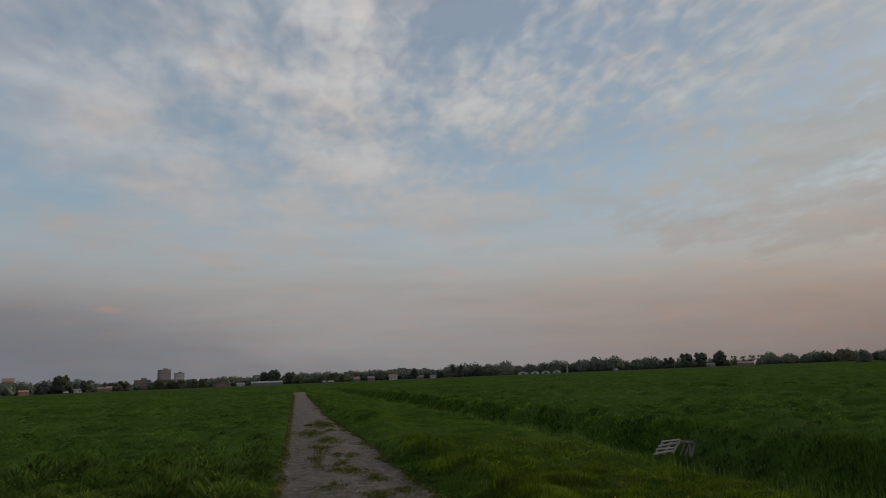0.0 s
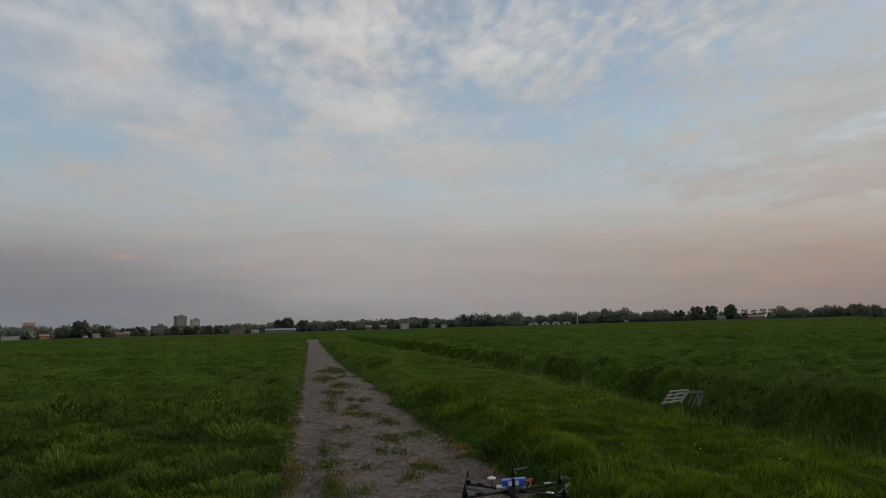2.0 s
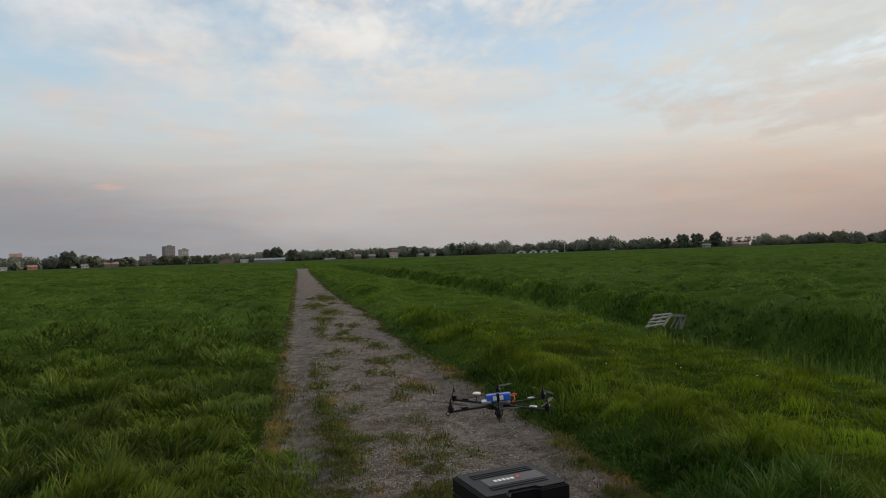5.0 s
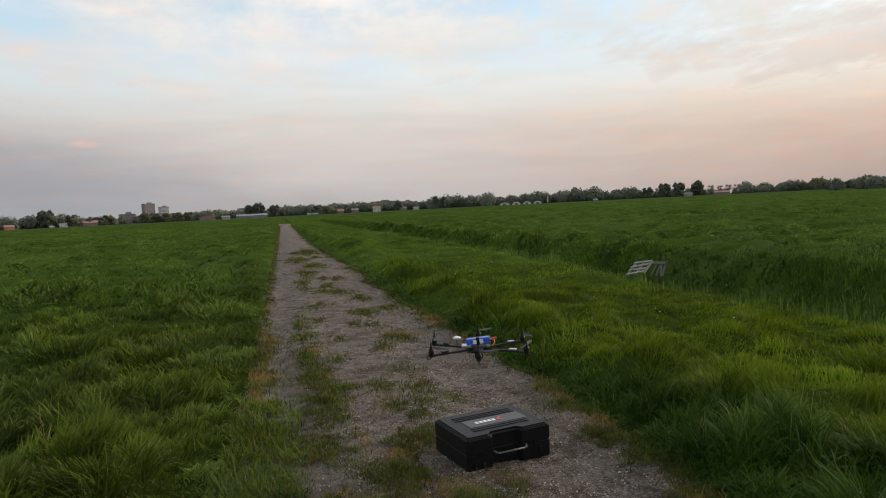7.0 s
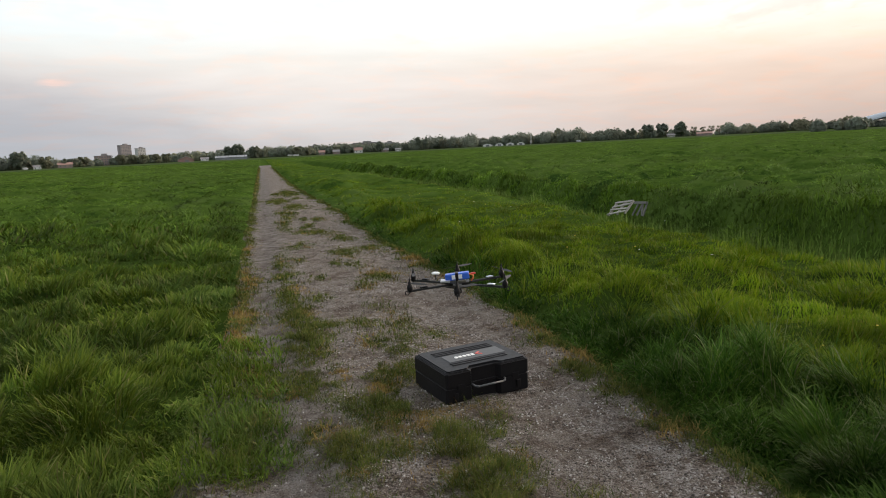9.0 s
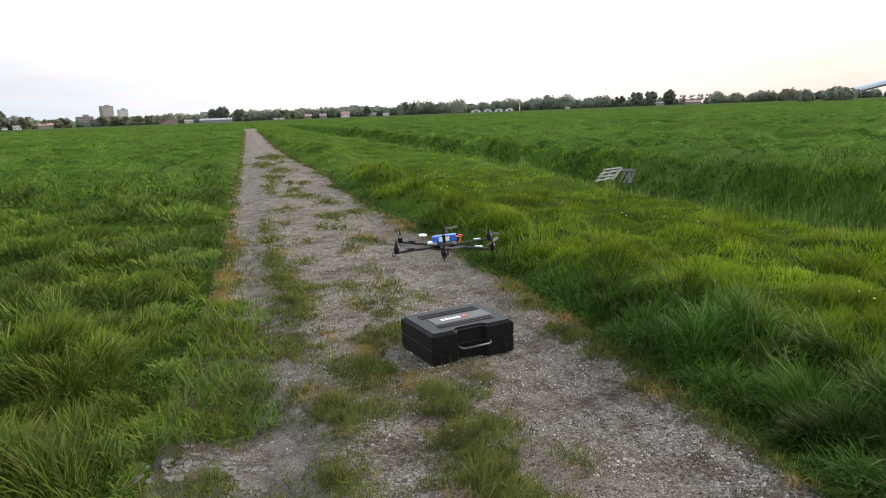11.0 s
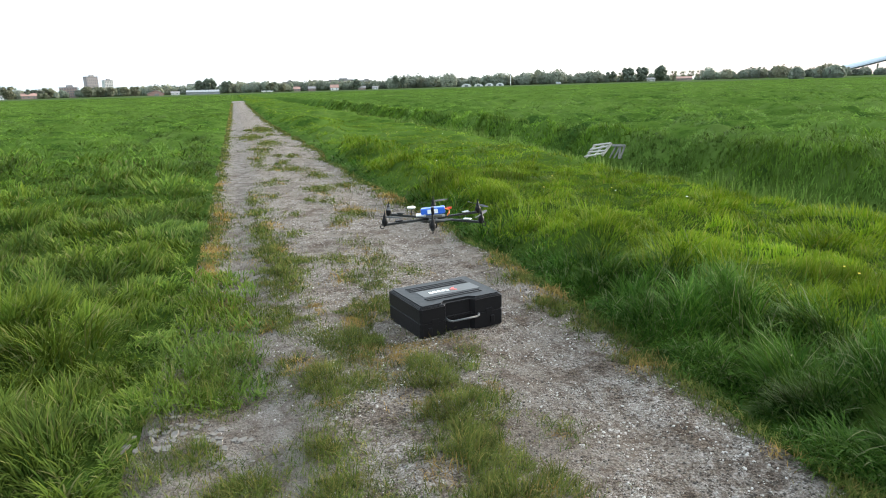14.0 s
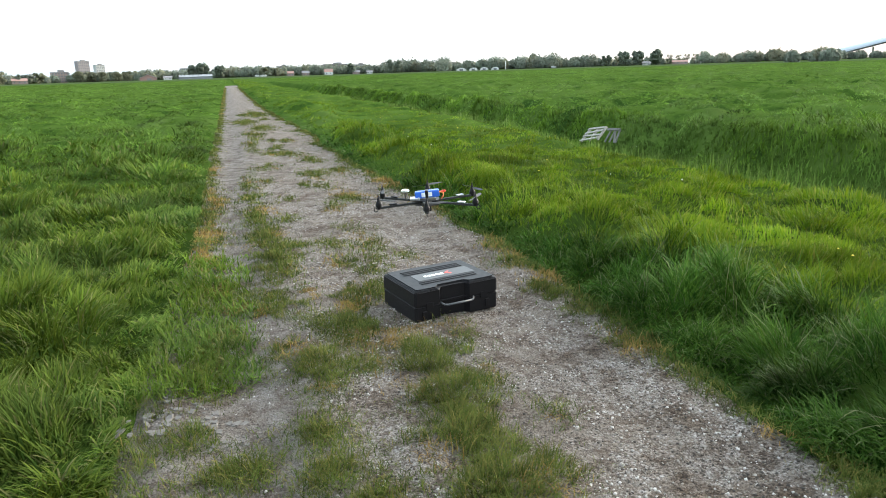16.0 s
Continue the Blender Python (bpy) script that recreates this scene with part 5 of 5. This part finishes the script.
    flow = lie(x, y, 0.5)
    for name, where, mat, label, tall, low in (
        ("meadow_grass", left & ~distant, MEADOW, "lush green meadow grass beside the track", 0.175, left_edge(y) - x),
        ("verge_edge_grass", verge & foot, VERGE_FOOT_SHADED, "dark coarse grass hanging over the track's edge, deepened for shade", 0.22, x - right_edge(y)),
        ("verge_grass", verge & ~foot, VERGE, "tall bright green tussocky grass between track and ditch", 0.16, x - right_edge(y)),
        ("far_meadow_grass", left & distant, HAZED_PASTURE, "short green meadow grass farther along the track, paled for haze", 0.22, left_edge(y) - x),
        ("pasture_grass", beyond, HAZED_PASTURE, "rough green pasture grass beyond the ditch, paled for haze", 0.15, x * 0 + 5),
    ):
        chunks = []
        for fine, band in ((3, r < 4.4), (2, (r >= 4.4) & (r < 8)), (1, (r >= 8) & (r < 18)), (0, r >= 18)):
            k = where & band
            if name == "meadow_grass":
                k = k & (mix < 0.72)
            n = int(k.sum())
            if not n:
                continue
            edge = step(low[k], 0.0, 0.6) * 0.6 + 0.4
            strong = 0.75 + 0.25 * step(r[k], 8, 25)
            clump = (1 + strong * (1.0 * own[k] - 0.5)) * (1.15 - (0.4 + 0.4 * strong) * out[k] ** 2)
            grown = np.clip((0.6 + 0.8 * full[k]) * swell[k] * clump, 0.5, 1.35)
            h = tall * grown * edge * rng.uniform(0.6, 1.2, n)
            # grazed short far off, but for the rank tussocks
            rank = step(own[k], 0.68, 0.74) * step(r[k], 8, 16) * ("verge" not in name)
            h = h * (1 - (0.3 if "verge" in name else 0.62) * step(r[k], 8, 26)) * (1 + 0.3 * rank * (1 - out[k] ** 2))
            if name == "verge_grass":
                h = h * (1 - 0.42 * step(x[k], 2.8, 3.8))
            w = (0.0066 if name == "meadow_grass" else 0.0038) * np.maximum(1.0, r[k] / 3.8) ** 0.95 * rng.uniform(0.55, 1.5, n) * (1 + 0.3 * rank)
            # blades lie in swirls, and outwards from their tussock
            way = flow[k] + rng.normal(0, 0.6, n)
            outer = rng.uniform(0, 1, n) < (0.25 if "pasture" not in name else 0.45)
            way = np.where(outer, toward[k] + rng.normal(0, 0.7, n), way)
            lean = 0.22 + 0.35 * out[k] + np.abs(rng.normal(0, 0.42, n)) + 0.45 * step(r[k], 8, 20)
            if name == "meadow_grass":
                lean = lean + 0.15
            # tufts at the foot of the verge hang over the track
            if name != "pasture_grass":
                hang = 1 - step(low[k], 0.0, 0.45)
                lean = lean + 0.45 * hang
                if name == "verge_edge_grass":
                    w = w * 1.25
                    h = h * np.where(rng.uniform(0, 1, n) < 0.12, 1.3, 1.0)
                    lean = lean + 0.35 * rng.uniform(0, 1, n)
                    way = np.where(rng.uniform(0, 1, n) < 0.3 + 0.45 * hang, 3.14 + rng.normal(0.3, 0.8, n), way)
            mound = ((0.05 + 0.09 * strong) * own[k] * (1 - 0.55 * step(x[k], 3.0, 3.8) * (x[k] < 8)) + 0.22 * rank) * (1 - out[k] ** 2)
            chunks.append(blades(rng, x[k], y[k], z[k] + mound * edge - 0.01, h, w, way, lean, fine, np.clip(shade[k] * (1 - 0.35 * rank) + rng.normal(0, 0.06, n), 0, 1)))
        sward(name, label, "grass", mat, chunks)


def build_meadow_behind():
    """The meadow and the verge go on behind and beside the viewer, in broader blades."""
    rng = np.random.default_rng(19)
    n = 90000
    x, y = rng.uniform(-12, 16, n), rng.uniform(-14, 9, n)
    az = np.degrees(np.arctan2(x, y))
    left, verge = x < left_edge(y) - 0.05, (x > right_edge(y) + 0.05) & (x < ditch_near(y) + 0.2)
    r = np.hypot(x, y)
    open_side = (r < 1.1) | (az < np.where(r < 3.5, -60, np.where(r < 9, -40, -27))) | (az > np.where(r < 3.5, 80, np.where(r < 9, 66, 57)))
    for where, mat, label in ((left & open_side, MEADOW, "lush green meadow grass along the track"), (verge & open_side, VERGE, "bright green tussocky grass along the track")):
        u, v = x[where], y[where]
        n = len(u)
        toward, out, own = tussock(u, v, 0.42, 71)
        tall = 0.17 * (0.7 + 0.6 * lumps(u, v, 0.55, 24)) * (1.2 - 0.6 * out ** 2) * rng.uniform(0.6, 1.2, n)
        c = blades(rng, u, v, height(u, v) - 0.01, tall, 0.016 * rng.uniform(0.6, 1.5, n), toward + rng.normal(0, 0.7, n), 0.3 + np.abs(rng.normal(0.3, 0.35, n)), 0, np.mod(own * 7.31 + 0.37, 1.0))
        sward("meadow_grass", label, "grass", mat, [c])


def build_reeds():
    rng = np.random.default_rng(12)
    chunks = []
    n = 24000
    y = 3 + 42 * rng.uniform(0, 1, n) ** 1.5
    x = ditch_near(y) + 0.35 + rng.uniform(0, 1, n) ** 1.2 * 3.4
    z = height(x, y)
    clump = lumps(x, y, 1.6, 41)
    keep = clump > 0.28
    x, y, z, clump = x[keep], y[keep], z[keep], clump[keep]
    n = len(x)
    first = np.exp(-((x - ditch_near(y) - 0.8) / 0.4) ** 2)
    h = (0.24 + 0.50 * first) * (0.6 + 0.6 * clump) * rng.uniform(0.6, 1.15, n)
    w = 0.007 * np.maximum(1, np.hypot(x, y) / 9) * rng.uniform(0.6, 1.3, n)
    chunks.append(blades(rng, x, y, z, h, w, rng.uniform(0, 6.283, n), np.abs(rng.normal(0.12, 0.12, n)), 1))
    # a pale fringe along the near bank, its tips over the verge
    n = 5200
    y = 3 + 42 * rng.uniform(0, 1, n) ** 1.5
    x = ditch_near(y) + 0.05 + 0.35 * rng.uniform(0, 1, n)
    z = height(x, y)
    h = (0.27 - z) * rng.uniform(0.55, 1.1, n) * (0.6 + 0.6 * lumps(x, y, 1.3, 43))
    w = 0.009 * np.maximum(1, np.hypot(x, y) / 9) * rng.uniform(0.6, 1.3, n)
    chunks.append(blades(rng, x, y, z, h, w, rng.uniform(0, 6.283, n), np.abs(rng.normal(0.1, 0.12, n)), 1, np.full(n, 0.9)))
    sward("ditch_reeds", "pale young reeds standing in the dark ditch", "reeds", REED, chunks)


def build_ditch_grass():
    """Dark low grass over the ditch's bed and the foot of its banks."""
    rng = np.random.default_rng(16)
    n = 48000
    y = 2 + 88 * rng.uniform(0, 1, n) ** 1.6
    x = ditch_near(y) + 0.35 + rng.uniform(0, 1, n) ** 0.7 * (ditch_far(y) - ditch_near(y) - 0.2)
    far = np.hypot(x, y)
    tall = 0.19 * (0.4 + lumps(x, y, 1.3, 91)) * rng.uniform(0.5, 1.2, n)
    wide = 0.018 * np.maximum(1, far / 8) * rng.uniform(0.6, 1.4, n)
    c = blades(rng, x, y, height(x, y) - 0.01, tall, wide, rng.uniform(0, 6.283, n), np.abs(rng.normal(0.45, 0.3, n)), 1, 0.15 + 0.6 * lumps(x, y, 1.1, 92))
    sward("ditch_grass", "dark green grass on the bed and banks of the ditch", "grass", HAZED_PASTURE, [c])


def build_flowers():
    rng = np.random.default_rng(17)
    for shade, mat, label in (("white", WHITE, "tiny white flower heads in the verge"), ("yellow", plain("yellow_petals", (0.75, 0.55, 0.05), 0.6), "tiny yellow flower heads in the verge")):
        bm = bmesh.new()
        for _ in range(11):
            y = rng.uniform(3, 20)
            x = float(right_edge(y)) + rng.uniform(0.4, 4.6)
            bmesh.ops.create_icosphere(bm, subdivisions=1, radius=rng.uniform(0.007, 0.012), matrix=Matrix.Translation((x, y, float(height(x, y)) + rng.uniform(0.13, 0.2))) @ Matrix.Diagonal((1, 1, 0.5, 1)))
        tagged(part("wild_flowers", bm, mat), label, "flowers", kind="stuff")


build_meadow()
build_meadow_behind()
build_ditch_grass()
build_reeds()
build_flowers()


# ---------------------------------------------------------------- tufts and stones on the track
# place, half width, half length, height
STRIP = [
    (0.11, 8.75, 0.11, 0.45, 0.07), (0.16, 7.43, 0.14, 0.42, 0.08), (0.20, 6.44, 0.17, 0.45, 0.09), (0.24, 5.48, 0.18, 0.52, 0.10), (0.13, 4.42, 0.15, 0.28, 0.08),
    (0.17, 3.58, 0.12, 0.09, 0.06), (0.34, 4.20, 0.08, 0.22, 0.05), (-0.13, 4.77, 0.17, 0.34, 0.05), (-0.22, 3.91, 0.18, 0.28, 0.09), (-0.27, 3.44, 0.20, 0.22, 0.10), (0.10, 9.9, 0.06, 0.5, 0.05),
]
CROWN = [
    (0.91, 4.93, 0.17, 0.20, 0.06), (0.78, 4.40, 0.22, 0.27, 0.09), (0.57, 3.85, 0.22, 0.26, 0.10), (0.34, 3.33, 0.14, 0.26, 0.10), (0.90, 3.22, 0.22, 0.20, 0.15),
    (0.55, 3.21, 0.15, 0.14, 0.05), (0.87, 2.75, 0.20, 0.28, 0.16), (0.81, 2.35, 0.19, 0.27, 0.17), (0.85, 2.00, 0.25, 0.18, 0.15), (0.21, 2.62, 0.10, 0.12, 0.10),
    (0.23, 2.28, 0.11, 0.15, 0.12), (-0.11, 2.47, 0.14, 0.11, 0.11), (-0.32, 2.77, 0.09, 0.09, 0.13), (0.36, 2.08, 0.09, 0.07, 0.08),
]
FAR_TUFTS = [
    (0.55, 11.6, 0.14, 0.35, 0.04), (0.95, 13.4, 0.20, 0.5, 0.04), (0.35, 15.8, 0.12, 0.6, 0.04), (0.85, 20.5, 0.25, 0.9, 0.05), (0.45, 23.5, 0.25, 1.2, 0.05), (1.3, 12.3, 0.12, 0.3, 0.04), (0.9, 28.0, 0.3, 1.8, 0.05),
    (1.28, 8.17, 0.18, 0.35, 0.06), (1.16, 10.3, 0.20, 0.4, 0.06), (0.76, 5.85, 0.16, 0.2, 0.05), (0.51, 5.85, 0.10, 0.12, 0.04), (1.04, 5.72, 0.16, 0.2, 0.06),
    (0.53, 18.2, 0.22, 0.8, 0.05), (1.10, 9.2, 0.15, 0.3, 0.05), (1.58, 10.7, 0.12, 0.3, 0.05),
    (2.00, 3.02, 0.12, 0.12, 0.08), (0.71, 5.19, 0.08, 0.1, 0.04), (0.4, 14.5, 0.12, 0.5, 0.05),
]
SPECKS = [(0.35 + 1.05 * a, 5.2 + 24 * b * b, 0.04 + 0.08 * c, 0.08 + 0.25 * b + 0.08 * c, 0.035 + 0.03 * c) for a, b, c in np.random.default_rng(31).uniform(0, 1, (24, 3))]
EDGE = [(float(right_edge(3.0 + 9 * a)) - 0.12 * b, 3.0 + 9 * a, 0.07 + 0.10 * c, 0.10 + 0.14 * b, 0.05 + 0.06 * c) for a, b, c in np.random.default_rng(37).uniform(0, 1, (8, 3))]
DRY_PATCHES = [
    (-0.34, 5.5, 0.12, 0.35, 0.06), (-0.30, 6.7, 0.13, 0.45, 0.06), (-0.26, 8.4, 0.10, 0.6, 0.05), (-0.10, 4.45, 0.12, 0.16, 0.05), (0.40, 4.6, 0.08, 0.2, 0.04),
    (0.77, 3.60, 0.24, 0.12, 0.05), (0.97, 3.62, 0.14, 0.09, 0.04), (-0.36, 6.0, 0.10, 0.6, 0.05), (-0.33, 7.4, 0.07, 0.6, 0.05), (-0.30, 5.0, 0.09, 0.3, 0.05), (1.23, 2.42, 0.07, 0.06, 0.03),
    (0.62, 4.15, 0.10, 0.14, 0.05), (0.60, 3.70, 0.14, 0.10, 0.05), (0.72, 3.46, 0.13, 0.10, 0.05), (1.08, 3.42, 0.10, 0.05, 0.03), (-0.20, 4.9, 0.08, 0.22, 0.05), (-0.24, 5.6, 0.07, 0.3, 0.05), (0.32, 3.05, 0.10, 0.06, 0.04), (0.06, 4.35, 0.08, 0.14, 0.05), (1.12, 2.9, 0.05, 0.10, 0.03),
]


def build_tufts():
    rng = np.random.default_rng(13)
    for spots, mat, label, group in (
        (STRIP, WEED, "low worn grass tuft between the wheel ruts", "tufts between the ruts"),
        (CROWN, WEED, "olive-green grass tuft with bent tips on the gravel", "tufts on the gravel"),
        (FAR_TUFTS, WEED, "small flat grass tuft on the gravel", "small tufts"),
        (EDGE, WEED, "low grass tuft at the foot of the verge", "tufts along the edge"),
        (SPECKS, WEED, "flat worn olive grass patch on the gravel", "worn patches"),
        (DRY_PATCHES, DRY, "short dry straw-orange grass patch on the track", "dry patches"),
    ):
        for cx, cy, rx, ry, h in spots:
            far = math.hypot(cx, cy)
            n = int(min(5000, (20000 if far < 5 or spots is STRIP else 13000) * rx * ry * min(1.0, (5 / far) ** 1.3) * 3.14)) + 60
            rad, ang = 1.12 * rng.uniform(0, 1, n) ** 0.55, rng.uniform(0, 6.283, n)
            edge = 0.6 + 0.8 * lumps(np.cos(ang) * 1.8 + cx * 7, np.sin(ang) * 1.8 + cy * 7, 1.0, 51)
            x, y = rx * rad * np.cos(ang) * edge, ry * (1.3 if spots is STRIP else 1.0) * rad * np.sin(ang) * edge
            keep = lumps(x + cx, y + cy, 13.0, 52) * 0.7 + lumps(x + cx, y + cy, 31.0, 53) * 0.5 - 0.32 * rad ** 3 > (0.30 if far < 4.6 else 0.42)
            x, y, rad, ang = x[keep], y[keep], rad[keep], ang[keep]
            n = len(x)
            z = track_height(x + cx, y + cy) - 0.004
            tall = 0.62 * h * (1.1 - 0.5 * np.minimum(rad, 1)) * (0.45 + 1.1 * lumps(x + cx, y + cy, 9.0, 54)) * rng.uniform(0.4, 1.3, n)
            wide = 0.0032 * max(1, far / 3.6) * rng.uniform(0.6, 1.3, n)
            v, t, q, al = blades(rng, x, y, z, tall, wide, np.where(rng.uniform(0, 1, n) < 0.5, lie(x + cx, y + cy, 2.0), ang) + rng.normal(0, 0.9, n), np.abs(rng.normal(0.95, 0.45, n)), 2 if far < 5 else 1, np.clip(0.2 + 0.75 * lumps(x + cx, y + cy, 8.0, 55), 0, 1))
            ob = new("grass_tuft", raw_mesh("grass_tuft", v, t, q, al, mat))
            ob.location = (cx, cy, 0)
            tagged(ob, label, "grass tuft", group, "stuff")


def build_track_weeds():
    """Short sparse growth on the track: along both edges, between the ruts and round the tufts."""
    rng = np.random.default_rng(15)
    n = 360000
    y = 1.5 + 100 * rng.uniform(0, 1, n) ** 3.4
    a, b = left_edge(y) - 0.1, right_edge(y) + 0.1
    x = a + (b - a) * rng.uniform(0, 1, n)
    near = 0 * x
    for spots in (STRIP, CROWN, FAR_TUFTS, SPECKS, EDGE, DRY_PATCHES):
        for cx, cy, rx, ry, h in spots:
            near = np.maximum(near, np.exp(-(((x - cx) / (rx + 0.05)) ** 2 + ((y - cy) / (ry + 0.06)) ** 2) * 0.55))
    edges = np.exp(-np.maximum(0, x - left_edge(y)) / (0.07 + 0.05 * lumps(x, y, 1.4, 87))) + 1.0 * np.exp(-np.maximum(0, right_edge(y) - x) / (0.04 + (0.05 + 0.12 * step(y, 3.5, 6)) * lumps(x, y, 1.1, 86)))
    rut = 0.5 * np.exp(-((x - 0.22) / 0.16) ** 2) * (y < 12) + 2.3 * np.exp(-((x + 0.30) / 0.26) ** 2) * step(y, 2.95, 3.2) * (1 - step(y, 4.1, 5.2))
    mask = (0.72 * near + edges + rut + 0.05 + 0.07 * step(y, 5.5, 9)) * (0.15 + 1.3 * lumps(x, y, 7.0, 81) * lumps(x, y, 2.3, 82) + 0.7 * (lumps(x, y, 19.0, 83) - 0.45))
    keep = mask > rng.uniform(0.12, 0.75, n)
    x, y, near, edges = x[keep], y[keep], near[keep], edges[keep]
    far = np.hypot(x, y)
    dry = lumps(x, y, 3.1, 84) + 0.30 * np.exp(-((x + 0.36) / 0.12) ** 2) * lumps(x, y, 0.9, 85) * step(y, 3.5, 5.0) + rng.normal(0, 0.08, len(x)) > 0.72 + 0.25 * step(y, 7, 16)
    dry = dry & ~((x < 0.1) & (y > 3.1) & (y < 4.2))
    lush = ~dry & (x < 0.02) & (y < 5.8) & (y > 3.2)
    for mat, k, label in ((WEED, ~dry & ~lush, "short sparse weeds and grass on the gravel track"), (MEADOW, lush, "low leafy green weeds at the foot of the meadow"), (DRY, dry, "short straw-orange withered grass on the track")):
        n = int(k.sum())
        tall = (0.022 + 0.045 * np.minimum(1, near[k] + 0.6 * edges[k])) * rng.uniform(0.4, 1.5, n) * (1.5 if mat is MEADOW else 1.0)
        wide = (0.0062 if mat is MEADOW else 0.0036) * np.maximum(1, far[k] / 3.4) * rng.uniform(0.6, 1.4, n)
        c = blades(rng, x[k], y[k], track_height(x[k], y[k]) - 0.004, tall, wide, rng.uniform(0, 6.283, n), np.abs(rng.normal(1.1, 0.45, n)), 1, np.clip(0.35 + 0.5 * lumps(x[k], y[k], 9.0, 88), 0, 1))
        sward("track_weeds", label, "weeds", mat, [c])


def build_stones():
    """Loose stone chips of the track, by shade."""
    rng = np.random.default_rng(14)
    shapes = []
    for _ in range(8):
        bm = bmesh.new()
        bmesh.ops.create_cone(bm, cap_ends=True, segments=4, radius1=1.0, radius2=0.55, depth=1.5)
        bmesh.ops.triangulate(bm, faces=bm.faces)
        p = np.array([v.co[:] for v in bm.verts]) * rng.uniform(0.7, 1.3, (len(bm.verts), 1)) * (1, rng.uniform(0.6, 0.9), rng.uniform(0.35, 0.6))
        shapes.append((p, np.array([[v.index for v in f.verts] for f in bm.faces])))
        bm.free()
    for shade, colour, count in (("white", (0.43, 0.405, 0.375), 13500), ("grey", (0.23, 0.205, 0.175), 8500), ("dark", (0.045, 0.037, 0.03), 9000)):
        vs, ts, at = [], [], 0
        mat = plain(shade + "_stone", colour, 0.85, vary=0.3, scale=25, relief=0.3)
        for _ in range(count):
            d = 1.3 + 11.5 * rng.uniform(0, 1) ** 1.75
            a, b = float(left_edge(d)), float(right_edge(d))
            x = rng.uniform(a, b)
            if x < 0.35 and rng.uniform() < 0.65:
                x = rng.uniform(0.35, b)
            if float(lumps(x, d, 2.3, 61)) < 0.3 or (shade == "white" and float(lumps(x, d, 6.0, 62)) < rng.uniform(0.25, 0.6)):
                continue
            p, f = shapes[rng.integers(8)]
            size = 0.0029 + 0.0066 * rng.uniform() ** 3 + (0.006 if rng.uniform() < 0.008 else 0)
            c, s = math.cos(t := rng.uniform(0, 6.28)), math.sin(t)
            q = p @ np.array([[c, s, 0], [-s, c, 0], [0, 0, 1]]) * size
            vs.append(q + (x, d, float(track_height(x, d)) + size * 0.2))
            ts.append(f + at)
            at += len(p)
        me = raw_mesh("gravel", np.concatenate(vs), np.concatenate(ts), mat=mat)
        tagged(new("gravel", me), shade + " loose stone chips scattered over the track", "gravel", kind="stuff")


def build_mud_crust():
    """Pale plates of dried mud, cracked apart, at the foot of the meadow."""
    rng = np.random.default_rng(18)
    crust = thing("mud_crust", "pale cracked crust of dried mud beside the meadow", "mud")
    mat = plain("dried_mud", (0.125, 0.113, 0.102), 0.95, vary=0.35, scale=45, relief=0.7)
    for cx, cy, wide, deep, n in ((-0.34, 3.10, 0.13, 0.22, 46), (-0.50, 2.95, 0.12, 0.12, 20), (-0.20, 2.80, 0.12, 0.13, 20)):
        for _ in range(n):
            x, y = cx + wide * rng.uniform(-1, 1), cy + deep * rng.uniform(-1, 1)
            bm = bmesh.new()
            k, wid = rng.integers(5, 9), rng.uniform(0.012, 0.042)
            ring = [(rng.uniform(0.4, 1.0) * wid * math.cos(6.283 * i / k), rng.uniform(0.3, 0.8) * wid * math.sin(6.283 * i / k)) for i in range(k)]
            prism(bm, ring, 0.0, rng.uniform(0.005, 0.010), 0.15)
            plate = part("plate", bm, mat, crust)
            plate.matrix_local = Matrix.Translation((x, y, float(track_height(x, y)) - 0.004)) @ Euler((rng.normal(0, 0.08), rng.normal(0, 0.08), rng.uniform(0, 6.28))).to_matrix().to_4x4()


build_tufts()
build_mud_crust()
build_track_weeds()
build_stones()
